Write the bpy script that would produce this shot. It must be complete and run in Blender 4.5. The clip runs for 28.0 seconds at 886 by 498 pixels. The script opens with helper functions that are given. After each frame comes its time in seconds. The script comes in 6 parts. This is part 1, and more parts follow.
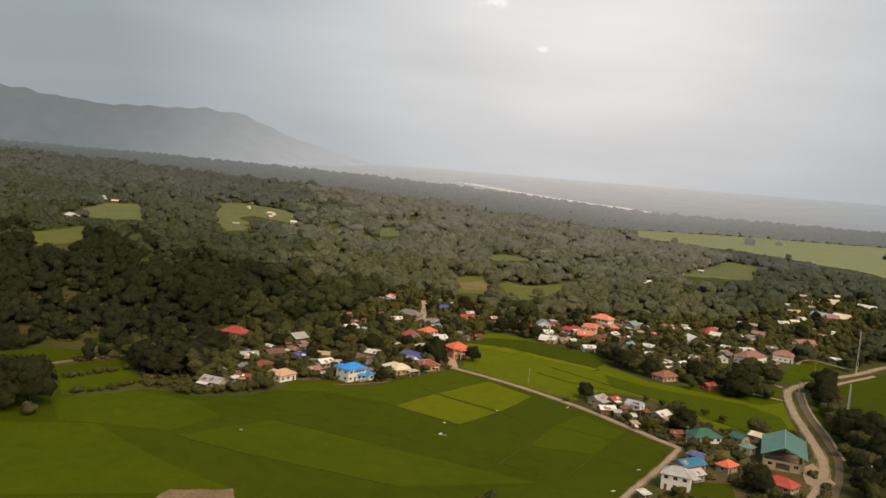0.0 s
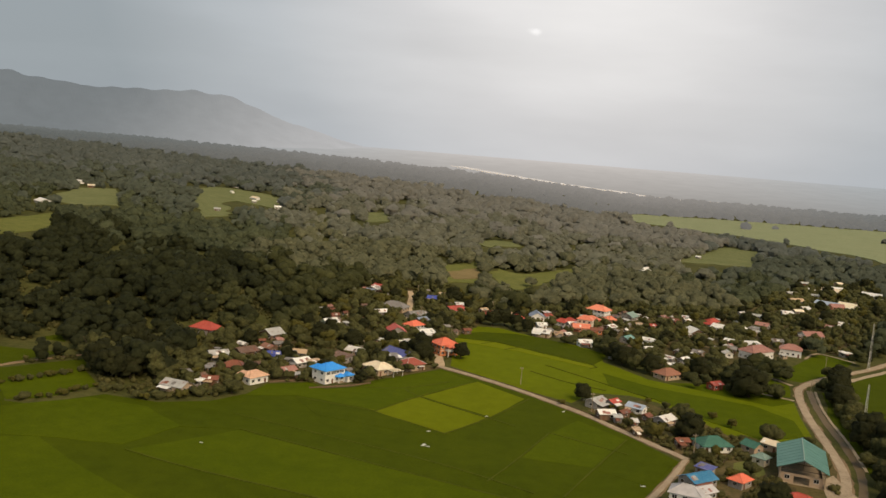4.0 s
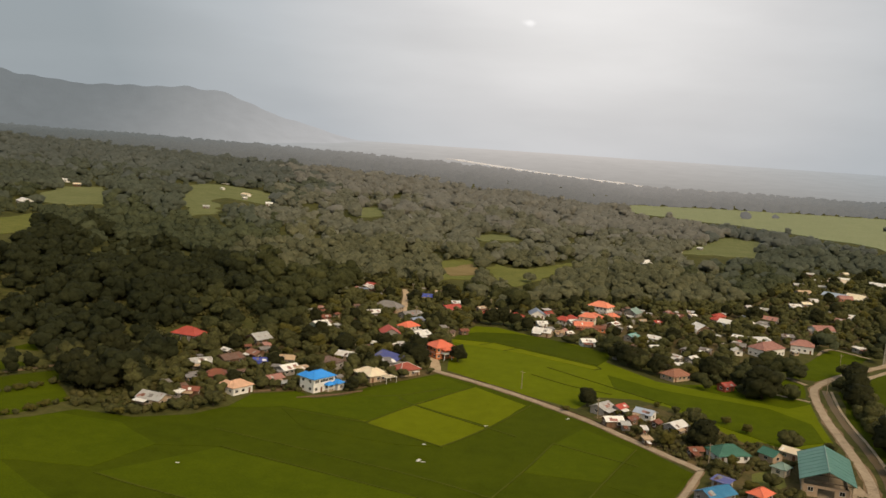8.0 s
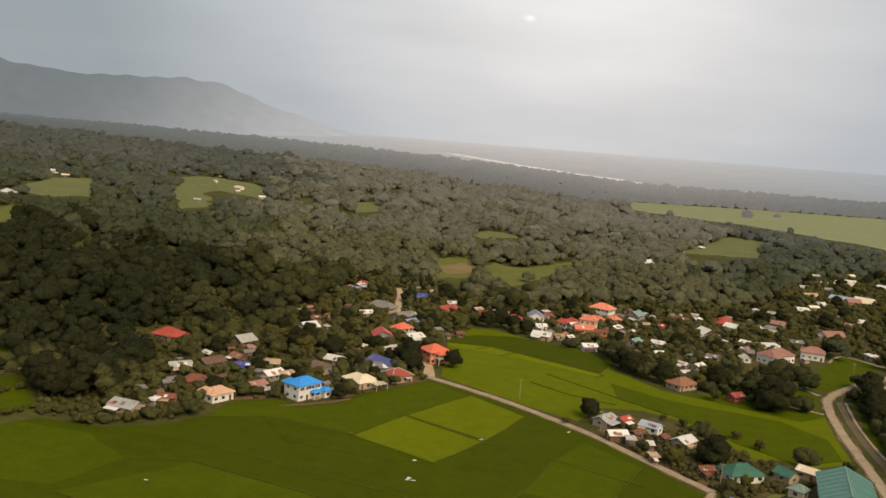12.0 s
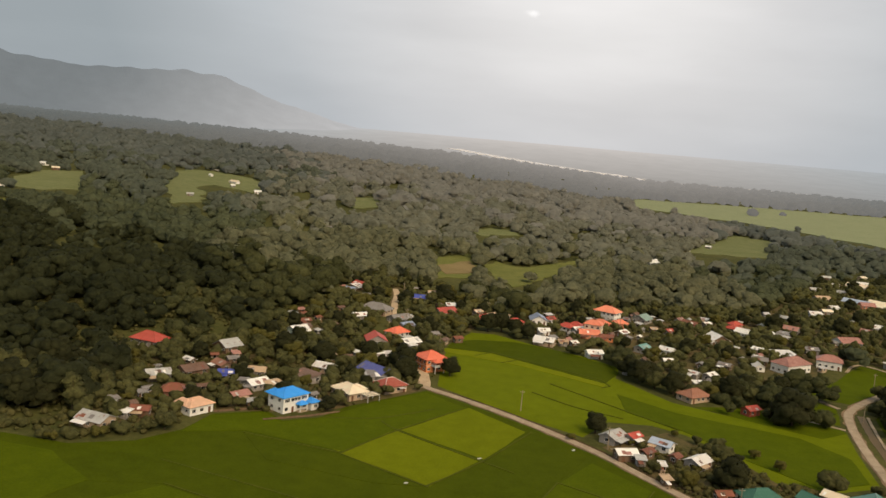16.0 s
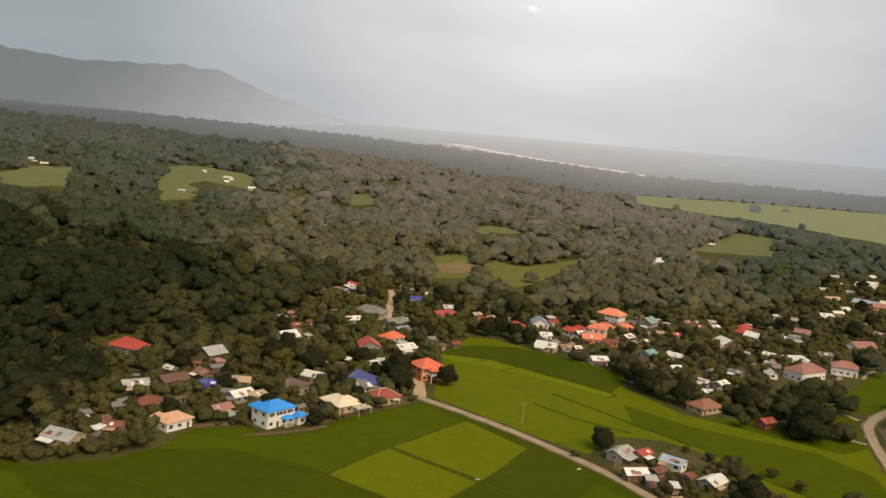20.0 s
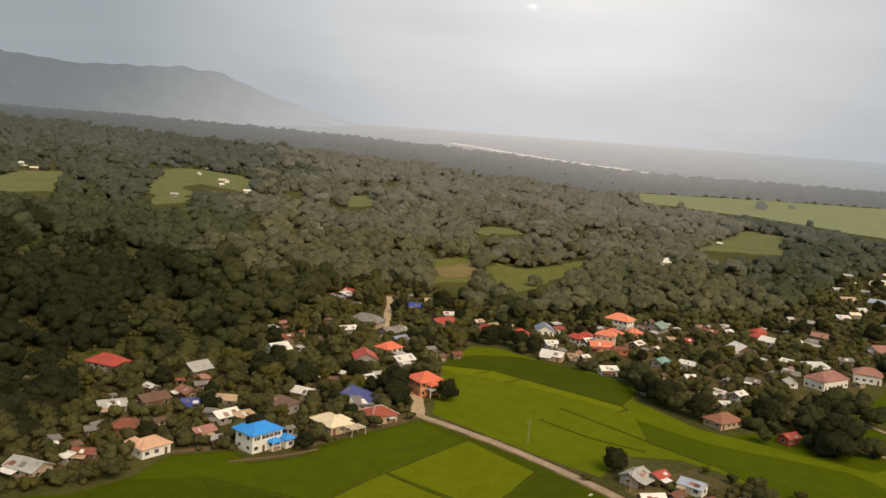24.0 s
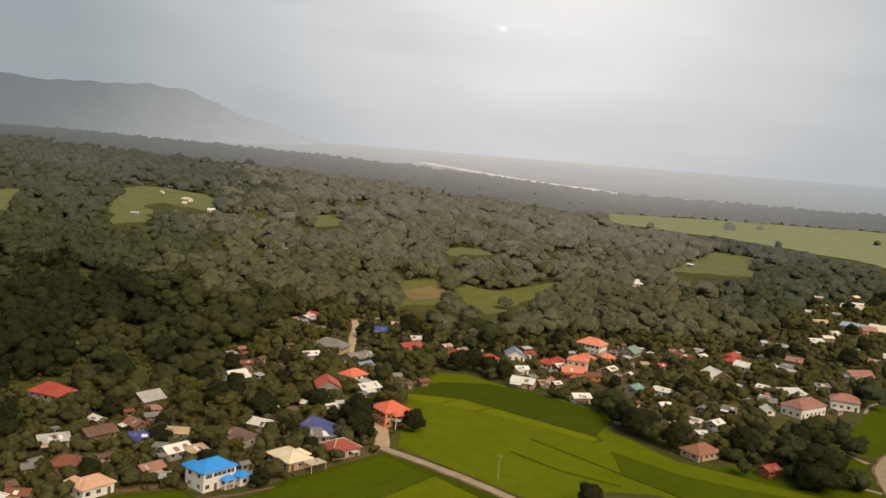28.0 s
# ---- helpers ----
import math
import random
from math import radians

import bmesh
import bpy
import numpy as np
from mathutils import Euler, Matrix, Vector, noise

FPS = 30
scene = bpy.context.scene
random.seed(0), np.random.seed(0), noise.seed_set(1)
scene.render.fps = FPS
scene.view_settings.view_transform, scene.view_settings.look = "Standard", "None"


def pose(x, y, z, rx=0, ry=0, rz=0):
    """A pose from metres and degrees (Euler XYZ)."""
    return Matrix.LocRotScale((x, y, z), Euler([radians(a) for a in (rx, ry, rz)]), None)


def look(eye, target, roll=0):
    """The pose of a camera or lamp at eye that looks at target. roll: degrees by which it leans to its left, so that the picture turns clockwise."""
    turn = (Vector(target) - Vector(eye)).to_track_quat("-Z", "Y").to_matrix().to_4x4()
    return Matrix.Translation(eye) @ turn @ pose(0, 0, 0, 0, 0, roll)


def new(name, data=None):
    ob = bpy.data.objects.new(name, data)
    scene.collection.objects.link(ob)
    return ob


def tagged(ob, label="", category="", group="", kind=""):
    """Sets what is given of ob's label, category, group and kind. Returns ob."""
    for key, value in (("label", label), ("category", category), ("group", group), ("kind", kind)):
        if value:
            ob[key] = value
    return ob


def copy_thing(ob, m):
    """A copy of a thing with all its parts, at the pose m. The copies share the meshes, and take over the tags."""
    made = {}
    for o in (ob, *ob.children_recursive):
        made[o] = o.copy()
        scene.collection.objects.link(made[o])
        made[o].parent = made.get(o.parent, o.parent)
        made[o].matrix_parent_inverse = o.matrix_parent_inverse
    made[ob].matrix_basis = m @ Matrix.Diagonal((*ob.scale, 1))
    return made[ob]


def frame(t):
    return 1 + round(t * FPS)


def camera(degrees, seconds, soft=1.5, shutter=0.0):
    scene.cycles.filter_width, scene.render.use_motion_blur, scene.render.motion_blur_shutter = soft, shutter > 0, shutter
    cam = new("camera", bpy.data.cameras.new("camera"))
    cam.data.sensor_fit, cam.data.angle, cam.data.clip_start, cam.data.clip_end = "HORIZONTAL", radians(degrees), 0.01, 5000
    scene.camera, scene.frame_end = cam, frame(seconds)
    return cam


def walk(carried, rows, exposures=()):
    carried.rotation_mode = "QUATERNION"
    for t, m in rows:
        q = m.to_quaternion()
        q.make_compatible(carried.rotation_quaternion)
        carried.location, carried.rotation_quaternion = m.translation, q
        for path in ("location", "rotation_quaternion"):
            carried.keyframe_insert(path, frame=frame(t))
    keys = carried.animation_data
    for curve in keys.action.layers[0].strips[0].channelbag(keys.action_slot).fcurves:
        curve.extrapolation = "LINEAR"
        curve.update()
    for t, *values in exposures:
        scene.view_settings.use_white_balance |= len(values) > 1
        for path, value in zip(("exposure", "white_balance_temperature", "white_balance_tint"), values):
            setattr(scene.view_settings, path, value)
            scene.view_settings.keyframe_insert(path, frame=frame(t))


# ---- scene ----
cam = camera(52.71, 28.0, soft=1.5)
PATH = [
    (0, look((0.00, 0.00, 101.67), (-12.776, 98.761, 92.567), 4.667)),
    (0.5, look((-0.12, 5.96, 101.58), (-12.656, 104.713, 92.077), 5.561)),
    (1, look((-0.19, 13.06, 101.92), (-12.598, 111.785, 91.958), 3.249)),
    (1.5, look((-0.45, 18.16, 101.90), (-12.752, 116.861, 91.535), 4.304)),
    (2, look((-0.77, 21.79, 101.72), (-13.251, 120.460, 91.312), 4.520)),
    (2.5, look((-0.92, 24.83, 101.68), (-13.009, 123.532, 91.102), 6.229)),
    (3, look((-1.01, 27.93, 101.76), (-13.166, 126.617, 91.164), 5.498)),
    (3.5, look((-1.06, 31.16, 101.77), (-12.911, 129.879, 91.077), 4.598)),
    (5.5, look((-2.17, 41.44, 101.60), (-13.770, 140.132, 90.373), 4.962)),
    (6, look((-2.21, 44.32, 101.57), (-13.883, 143.003, 90.374), 5.162)),
    (6.5, look((-2.35, 47.64, 101.58), (-13.992, 146.290, 90.047), 5.373)),
    (7, look((-2.69, 50.84, 101.58), (-14.047, 149.535, 90.181), 4.970)),
    (7.5, look((-2.91, 53.95, 101.57), (-14.180, 152.639, 90.020), 3.945)),
    (8, look((-2.95, 56.86, 101.55), (-14.352, 155.523, 89.901), 3.824)),
    (8.5, look((-3.20, 59.35, 101.61), (-14.533, 158.019, 89.914), 4.469)),
    (9, look((-3.41, 60.84, 101.60), (-14.681, 159.497, 89.775), 4.790)),
    (9.5, look((-3.65, 62.44, 101.46), (-14.892, 161.097, 89.631), 4.983)),
    (10, look((-3.87, 65.38, 101.44), (-15.225, 164.012, 89.456), 5.635)),
    (10.5, look((-4.04, 69.04, 101.49), (-15.309, 167.663, 89.392), 4.767)),
    (11, look((-4.16, 72.32, 101.35), (-15.395, 170.932, 89.117), 3.832)),
    (11.5, look((-4.37, 75.50, 101.24), (-15.610, 174.117, 89.106), 3.794)),
    (12, look((-4.54, 78.63, 101.22), (-15.652, 177.252, 88.989), 4.469)),
    (12.5, look((-4.81, 81.55, 101.14), (-15.859, 180.147, 88.614), 5.116)),
    (14.5, look((-5.13, 92.48, 101.06), (-16.277, 191.032, 88.321), 3.336)),
    (15, look((-5.39, 95.76, 100.99), (-16.556, 194.328, 88.363), 4.294)),
    (15.5, look((-5.68, 99.40, 101.01), (-16.904, 197.943, 88.202), 5.014)),
    (16, look((-5.84, 102.49, 101.01), (-17.047, 201.030, 88.204), 4.903)),
    (16.5, look((-5.82, 105.08, 101.11), (-16.920, 203.620, 88.227), 5.045)),
    (17, look((-5.92, 107.73, 101.21), (-16.972, 206.262, 88.214), 4.133)),
    (17.5, look((-6.19, 110.47, 101.16), (-17.297, 208.987, 88.098), 3.868)),
    (18, look((-6.57, 113.09, 101.05), (-17.687, 211.611, 87.995), 3.564)),
    (18.5, look((-6.75, 115.92, 101.00), (-17.913, 214.438, 87.977), 4.031)),
    (19, look((-6.93, 118.35, 100.98), (-17.922, 216.865, 87.829), 4.389)),
    (19.5, look((-7.17, 120.70, 101.03), (-18.148, 219.226, 87.884), 4.944)),
    (20, look((-7.33, 123.65, 101.06), (-18.415, 222.139, 87.741), 4.940)),
    (20.5, look((-7.40, 126.86, 101.05), (-18.515, 225.340, 87.695), 4.083)),
    (21, look((-7.51, 129.83, 101.01), (-18.612, 228.300, 87.589), 4.330)),
    (21.5, look((-7.66, 132.58, 100.97), (-18.821, 231.048, 87.549), 4.142)),
    (23.5, look((-8.42, 143.91, 100.75), (-19.753, 242.338, 87.218), 4.697)),
    (24, look((-8.54, 146.09, 100.67), (-19.891, 244.541, 87.274), 4.303)),
    (24.5, look((-8.79, 148.56, 100.72), (-20.133, 246.990, 87.173), 4.089)),
    (25, look((-8.91, 151.17, 100.79), (-20.408, 249.595, 87.382), 4.449)),
    (25.5, look((-9.13, 153.46, 100.84), (-20.677, 251.847, 87.195), 4.831)),
    (26, look((-9.17, 155.84, 100.92), (-20.602, 254.380, 88.277), 4.183)),
    (26.5, look((-8.99, 157.63, 101.02), (-18.255, 256.421, 88.585), 0.944)),
    (27, look((-9.11, 159.00, 101.03), (-18.995, 257.740, 88.653), 1.454)),
    (27.5, look((-9.03, 160.18, 100.96), (-17.042, 259.132, 88.921), 4.172)),
    (28, look((-9.18, 160.87, 100.25), (-17.366, 259.922, 89.245), 4.657)),
]
walk(cam, PATH, exposures=((0, 0.0), (9, 0.0), (12, 0.05), (15, 0.05), (21, 0.08), (28, 0.06)))

# ---- light: hazy daylight, a veiled warm sun behind to the right, bright haze low ahead ----
SUN_EL, SUN_AZ = 44, -138       # degrees above the horizon, degrees left of +y
world = bpy.data.worlds.new("hazy_sky")
scene.world = world
world.use_nodes = True
wn, wl = world.node_tree.nodes, world.node_tree.links
wn.clear()
w_out = wn.new("ShaderNodeOutputWorld")
w_sky = wn.new("ShaderNodeTexSky")
w_sky.sky_type, w_sky.sun_disc = "NISHITA", False
w_sky.sun_elevation, w_sky.sun_rotation = radians(SUN_EL), radians(-SUN_AZ)
w_sky.dust_density, w_sky.air_density = 4.0, 1.5
w_bg_sky = wn.new("ShaderNodeBackground")
w_bg_sky.inputs["Strength"].default_value = 0.05
wl.new(w_sky.outputs["Color"], w_bg_sky.inputs["Color"])
# cloud deck: grey layer, brightened low ahead to fit the camera's view, with faint cloud streaks
w_tc = wn.new("ShaderNodeTexCoord")
w_dot = wn.new("ShaderNodeVectorMath")
w_dot.operation = "DOT_PRODUCT"
w_dot.inputs[1].default_value = (0.03, math.cos(radians(15)), math.sin(radians(15)))
wl.new(w_tc.outputs["Generated"], w_dot.inputs[0])
w_ramp = wn.new("ShaderNodeValToRGB")
cr = w_ramp.color_ramp
cr.elements[0].position, cr.elements[0].color = 0.50, (0.30, 0.335, 0.36, 1)
cr.elements[1].position, cr.elements[1].color = 1.0, (0.80, 0.775, 0.76, 1)
for p_, c_ in ((0.86, (0.30, 0.335, 0.36, 1)), (0.93, (0.43, 0.452, 0.475, 1)), (0.975, (0.60, 0.592, 0.595, 1))):
    el_ = cr.elements.new(p_)
    el_.color = c_
wl.new(w_dot.outputs["Value"], w_ramp.inputs[0])
w_map = wn.new("ShaderNodeMapping")
w_map.inputs["Scale"].default_value = (1.6, 1.6, 7.0)
wl.new(w_tc.outputs["Generated"], w_map.inputs[0])
w_noise = wn.new("ShaderNodeTexNoise")
w_noise.inputs["Scale"].default_value, w_noise.inputs["Detail"].default_value = 2.4, 6
wl.new(w_map.outputs[0], w_noise.inputs["Vector"])
w_nr = wn.new("ShaderNodeMapRange")
w_nr.inputs[1].default_value, w_nr.inputs[2].default_value, w_nr.inputs[3].default_value, w_nr.inputs[4].default_value = 0.35, 0.8, 0.95, 1.09
wl.new(w_noise.outputs[0], w_nr.inputs[0])
# two small bright breaks in the cloud, high ahead
w_breaks = None
for d_, r_ in (((-0.0375, 0.9900, 0.1355), 0.0075), ((-0.0905, 0.9793, 0.1808), 0.016)):
    w_off = wn.new("ShaderNodeVectorMath")
    w_off.operation = "SUBTRACT"
    w_off.inputs[1].default_value = d_
    wl.new(w_tc.outputs["Generated"], w_off.inputs[0])
    w_str = wn.new("ShaderNodeVectorMath")
    w_str.operation = "MULTIPLY"
    w_str.inputs[1].default_value = (0.55, 1, 1.25)
    wl.new(w_off.outputs[0], w_str.inputs[0])
    w_len = wn.new("ShaderNodeVectorMath")
    w_len.operation = "LENGTH"
    wl.new(w_str.outputs[0], w_len.inputs[0])
    w_rag = wn.new("ShaderNodeTexNoise")
    w_rag.inputs["Scale"].default_value, w_rag.inputs["Detail"].default_value = 70, 4
    wl.new(w_tc.outputs["Generated"], w_rag.inputs["Vector"])
    w_sum = wn.new("ShaderNodeMath")
    w_sum.operation = "MULTIPLY_ADD"
    w_sum.inputs[1].default_value = r_ * 1.6
    wl.new(w_rag.outputs[0], w_sum.inputs[0])
    wl.new(w_len.outputs["Value"], w_sum.inputs[2])
    w_edge = wn.new("ShaderNodeMapRange")
    w_edge.interpolation_type = "SMOOTHSTEP"
    w_edge.inputs[1].default_value, w_edge.inputs[2].default_value, w_edge.inputs[3].default_value, w_edge.inputs[4].default_value = r_ * 0.75, r_ * 1.6, 0.22, 0.0
    wl.new(w_sum.outputs[0], w_edge.inputs[0])
    if w_breaks is None:
        w_breaks = w_edge.outputs[0]
    else:
        w_add = wn.new("ShaderNodeMath")
        wl.new(w_breaks, w_add.inputs[0])
        wl.new(w_edge.outputs[0], w_add.inputs[1])
        w_breaks = w_add.outputs[0]
w_gain = wn.new("ShaderNodeMath")
wl.new(w_nr.outputs[0], w_gain.inputs[0])
wl.new(w_breaks, w_gain.inputs[1])
w_mul = wn.new("ShaderNodeVectorMath")
w_mul.operation = "SCALE"
wl.new(w_ramp.outputs[0], w_mul.inputs[0])
wl.new(w_gain.outputs[0], w_mul.inputs["Scale"])
w_bg_cloud = wn.new("ShaderNodeBackground")
w_bg_cloud.inputs["Strength"].default_value = 1.22
wl.new(w_mul.outputs[0], w_bg_cloud.inputs["Color"])
w_mix = wn.new("ShaderNodeMixShader")
w_mix.inputs[0].default_value = 0.88
wl.new(w_bg_sky.outputs[0], w_mix.inputs[1])
wl.new(w_bg_cloud.outputs[0], w_mix.inputs[2])
wl.new(w_mix.outputs[0], w_out.inputs[0])

sun = new("sun", bpy.data.lights.new("sun", "SUN"))
sun.data.energy, sun.data.angle, sun.data.color = 3.2, radians(42), (1.0, 0.79, 0.54)
sun.matrix_world = look((0, 0, 500), (500 * math.sin(radians(SUN_AZ)) * math.cos(radians(SUN_EL)), -500 * math.cos(radians(SUN_AZ)) * math.cos(radians(SUN_EL)), 500 - 500 * math.sin(radians(SUN_EL))))

# ---- materials ----
def mat_base(name, rough=0.8, spec=0.3, metal=0.0):
    m = bpy.data.materials.new(name)
    m.use_nodes = True
    n, l = m.node_tree.nodes, m.node_tree.links
    b = n["Principled BSDF"]
    b.inputs["Roughness"].default_value = rough
    b.inputs["Specular IOR Level"].default_value = spec
    b.inputs["Metallic"].default_value = metal
    return m, n, l, b


def noise_node(n, l, scale, detail=4, coord="Object", stretch=None, rough=0.55):
    tc = n.new("ShaderNodeTexCoord")
    src = tc.outputs[coord]
    if stretch:
        mp = n.new("ShaderNodeMapping")
        mp.inputs["Scale"].default_value = stretch
        l.new(src, mp.inputs[0])
        src = mp.outputs[0]
    t = n.new("ShaderNodeTexNoise")
    t.inputs["Scale"].default_value, t.inputs["Detail"].default_value, t.inputs["Roughness"].default_value = scale, detail, rough
    l.new(src, t.inputs["Vector"])
    return t.outputs[0]


def ramp_node(n, l, fac, stops):
    r = n.new("ShaderNodeValToRGB")
    e = r.color_ramp.elements
    e[0].position, e[0].color = stops[0][0], (*stops[0][1], 1)
    e[1].position, e[1].color = stops[-1][0], (*stops[-1][1], 1)
    for p, c in stops[1:-1]:
        e.new(p).color = (*c, 1)
    l.new(fac, r.inputs[0])
    return r.outputs[0]


def mix_node(n, l, fac, a, b, kind="MIX"):
    m = n.new("ShaderNodeMix")
    m.data_type, m.blend_type = "RGBA", kind
    for i, v in ((0, fac), (6, a), (7, b)):
        if isinstance(v, (int, float)):
            m.inputs[i].default_value = v
        elif isinstance(v, tuple):
            m.inputs[i].default_value = (*v, 1)
        else:
            l.new(v, m.inputs[i])
    return m.outputs[2]


def bump_node(n, l, b, height, strength, dist):
    k = n.new("ShaderNodeBump")
    k.inputs["Strength"].default_value, k.inputs["Distance"].default_value = strength, dist
    l.new(height, k.inputs["Height"])
    l.new(k.outputs[0], b.inputs["Normal"])


def two_tone(name, dark, light, scale, fine, rough=0.85, bump=0.3, dist=0.05, lo=0.35, hi=0.65):
    """Broad patches between two tones, broken by a finer grain and relief."""
    m, n, l, b = mat_base(name, rough, 0.06)
    big = noise_node(n, l, scale, 5)
    small = noise_node(n, l, fine, 4)
    c1 = ramp_node(n, l, big, [(lo, dark), (hi, light)])
    c2 = ramp_node(n, l, small, [(0.3, tuple(v * 0.72 for v in dark)), (0.7, tuple(min(v * 1.2, 0.9) for v in light))])
    l.new(mix_node(n, l, 0.42, c1, c2), b.inputs["Base Color"])
    bump_node(n, l, b, small, bump, dist)
    return m


def foliage(name, dark, light, stand=0.03, relief=0.8, grain=0.75, mottle=0.36, through_light=0.3):
    """Leaves: tone changes from stand to stand, from tree to tree and from spray to spray; light passes through them."""
    m, n, l, b = mat_base(name, 0.8, 0.08)
    geo = n.new("ShaderNodeNewGeometry")
    mid = tuple((a + c) / 2 for a, c in zip(dark, light))
    c1 = ramp_node(n, l, noise_node(n, l, stand, 3), [(0.33, dark), (0.52, mid), (0.68, light)])
    c2 = ramp_node(n, l, noise_node(n, l, 0.13, 2), [(0.32, tuple(v * 0.8 for v in dark)), (0.5, mid), (0.68, tuple(v * 1.16 for v in light))])
    c3 = ramp_node(n, l, geo.outputs["Random Per Island"], [(0.0, dark), (1.0, tuple(v * 1.1 for v in light))])
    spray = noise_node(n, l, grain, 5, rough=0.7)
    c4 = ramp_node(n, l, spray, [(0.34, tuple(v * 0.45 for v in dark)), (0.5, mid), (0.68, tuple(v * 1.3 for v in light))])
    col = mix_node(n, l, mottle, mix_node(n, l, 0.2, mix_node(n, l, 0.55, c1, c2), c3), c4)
    l.new(col, b.inputs["Base Color"])
    bump_node(n, l, b, spray, relief, 0.68 / grain)
    tr = n.new("ShaderNodeBsdfTranslucent")
    l.new(col, tr.inputs["Color"])
    mx = n.new("ShaderNodeMixShader")
    mx.inputs[0].default_value = through_light
    l.new(b.outputs[0], mx.inputs[1])
    l.new(tr.outputs[0], mx.inputs[2])
    l.new(mx.outputs[0], n["Material Output"].inputs["Surface"])
    return m


def rice(name, dark, light):
    """Rice paddy: a short green crop with soft patches, rows and a mottled grain."""
    m, n, l, b = mat_base(name, 0.9, 0.02)
    big = noise_node(n, l, 0.028, 4)
    mid = noise_node(n, l, 0.16, 6, rough=0.65)
    fine = noise_node(n, l, 1.6, 3)
    c1 = ramp_node(n, l, big, [(0.32, dark), (0.68, light)])
    c2 = ramp_node(n, l, mid, [(0.3, tuple(v * 0.78 for v in dark)), (0.7, tuple(v * 1.12 for v in light))])
    c3 = ramp_node(n, l, fine, [(0.3, tuple(v * 0.7 for v in dark)), (0.75, tuple(v * 1.25 for v in light))])
    l.new(mix_node(n, l, 0.3, mix_node(n, l, 0.5, c1, c2), c3), b.inputs["Base Color"])
    bump_node(n, l, b, fine, 0.7, 0.25)
    return m


def metal_roof(name, col, rust=0.25, rough=0.5, worn=(0.20, 0.085, 0.04)):
    """Painted corrugated sheet with rust streaks, faded patches and sheet-to-sheet tone."""
    m, n, l, b = mat_base(name, rough, 0.3)
    info = n.new("ShaderNodeObjectInfo")
    tone = ramp_node(n, l, info.outputs["Random"], [(0.0, tuple(v * 0.82 for v in col)), (1.0, tuple(min(v * 1.12, 0.85) for v in col))])
    streak = noise_node(n, l, 0.9, 5, stretch=(1.6, 0.5, 1.0))
    patch = noise_node(n, l, 0.35, 4)
    faded = mix_node(n, l, ramp_node(n, l, patch, [(0.42, (0, 0, 0)), (0.62, (0.35, 0.35, 0.35))]), tone, tuple(min(v * 1.25 + 0.03, 0.85) for v in col))
    lo = 0.74 - rust * 0.5
    l.new(mix_node(n, l, ramp_node(n, l, streak, [(lo, (0, 0, 0)), (lo + 0.12, (0.85, 0.85, 0.85))]), faded, worn), b.inputs["Base Color"])
    tc = n.new("ShaderNodeTexCoord")
    wv = n.new("ShaderNodeTexWave")
    wv.inputs["Scale"].default_value = 1.4
    l.new(tc.outputs["Object"], wv.inputs["Vector"])
    bump_node(n, l, b, wv.outputs["Fac"], 0.5, 0.08)
    return m


def plaster(name, col, stain=(0.16, 0.13, 0.10), amount=0.25):
    m, n, l, b = mat_base(name, 0.85, 0.2)
    streak = noise_node(n, l, 0.8, 5, stretch=(1.5, 1.5, 0.35))
    grain = noise_node(n, l, 5, 3)
    c = ramp_node(n, l, grain, [(0.3, tuple(v * 0.86 for v in col)), (0.7, tuple(min(v * 1.06, 0.88) for v in col))])
    lo = 0.72 - amount * 0.45
    l.new(mix_node(n, l, ramp_node(n, l, streak, [(lo, (0, 0, 0)), (lo + 0.2, (0.7, 0.7, 0.7))]), c, stain), b.inputs["Base Color"])
    bump_node(n, l, b, grain, 0.2, 0.02)
    return m


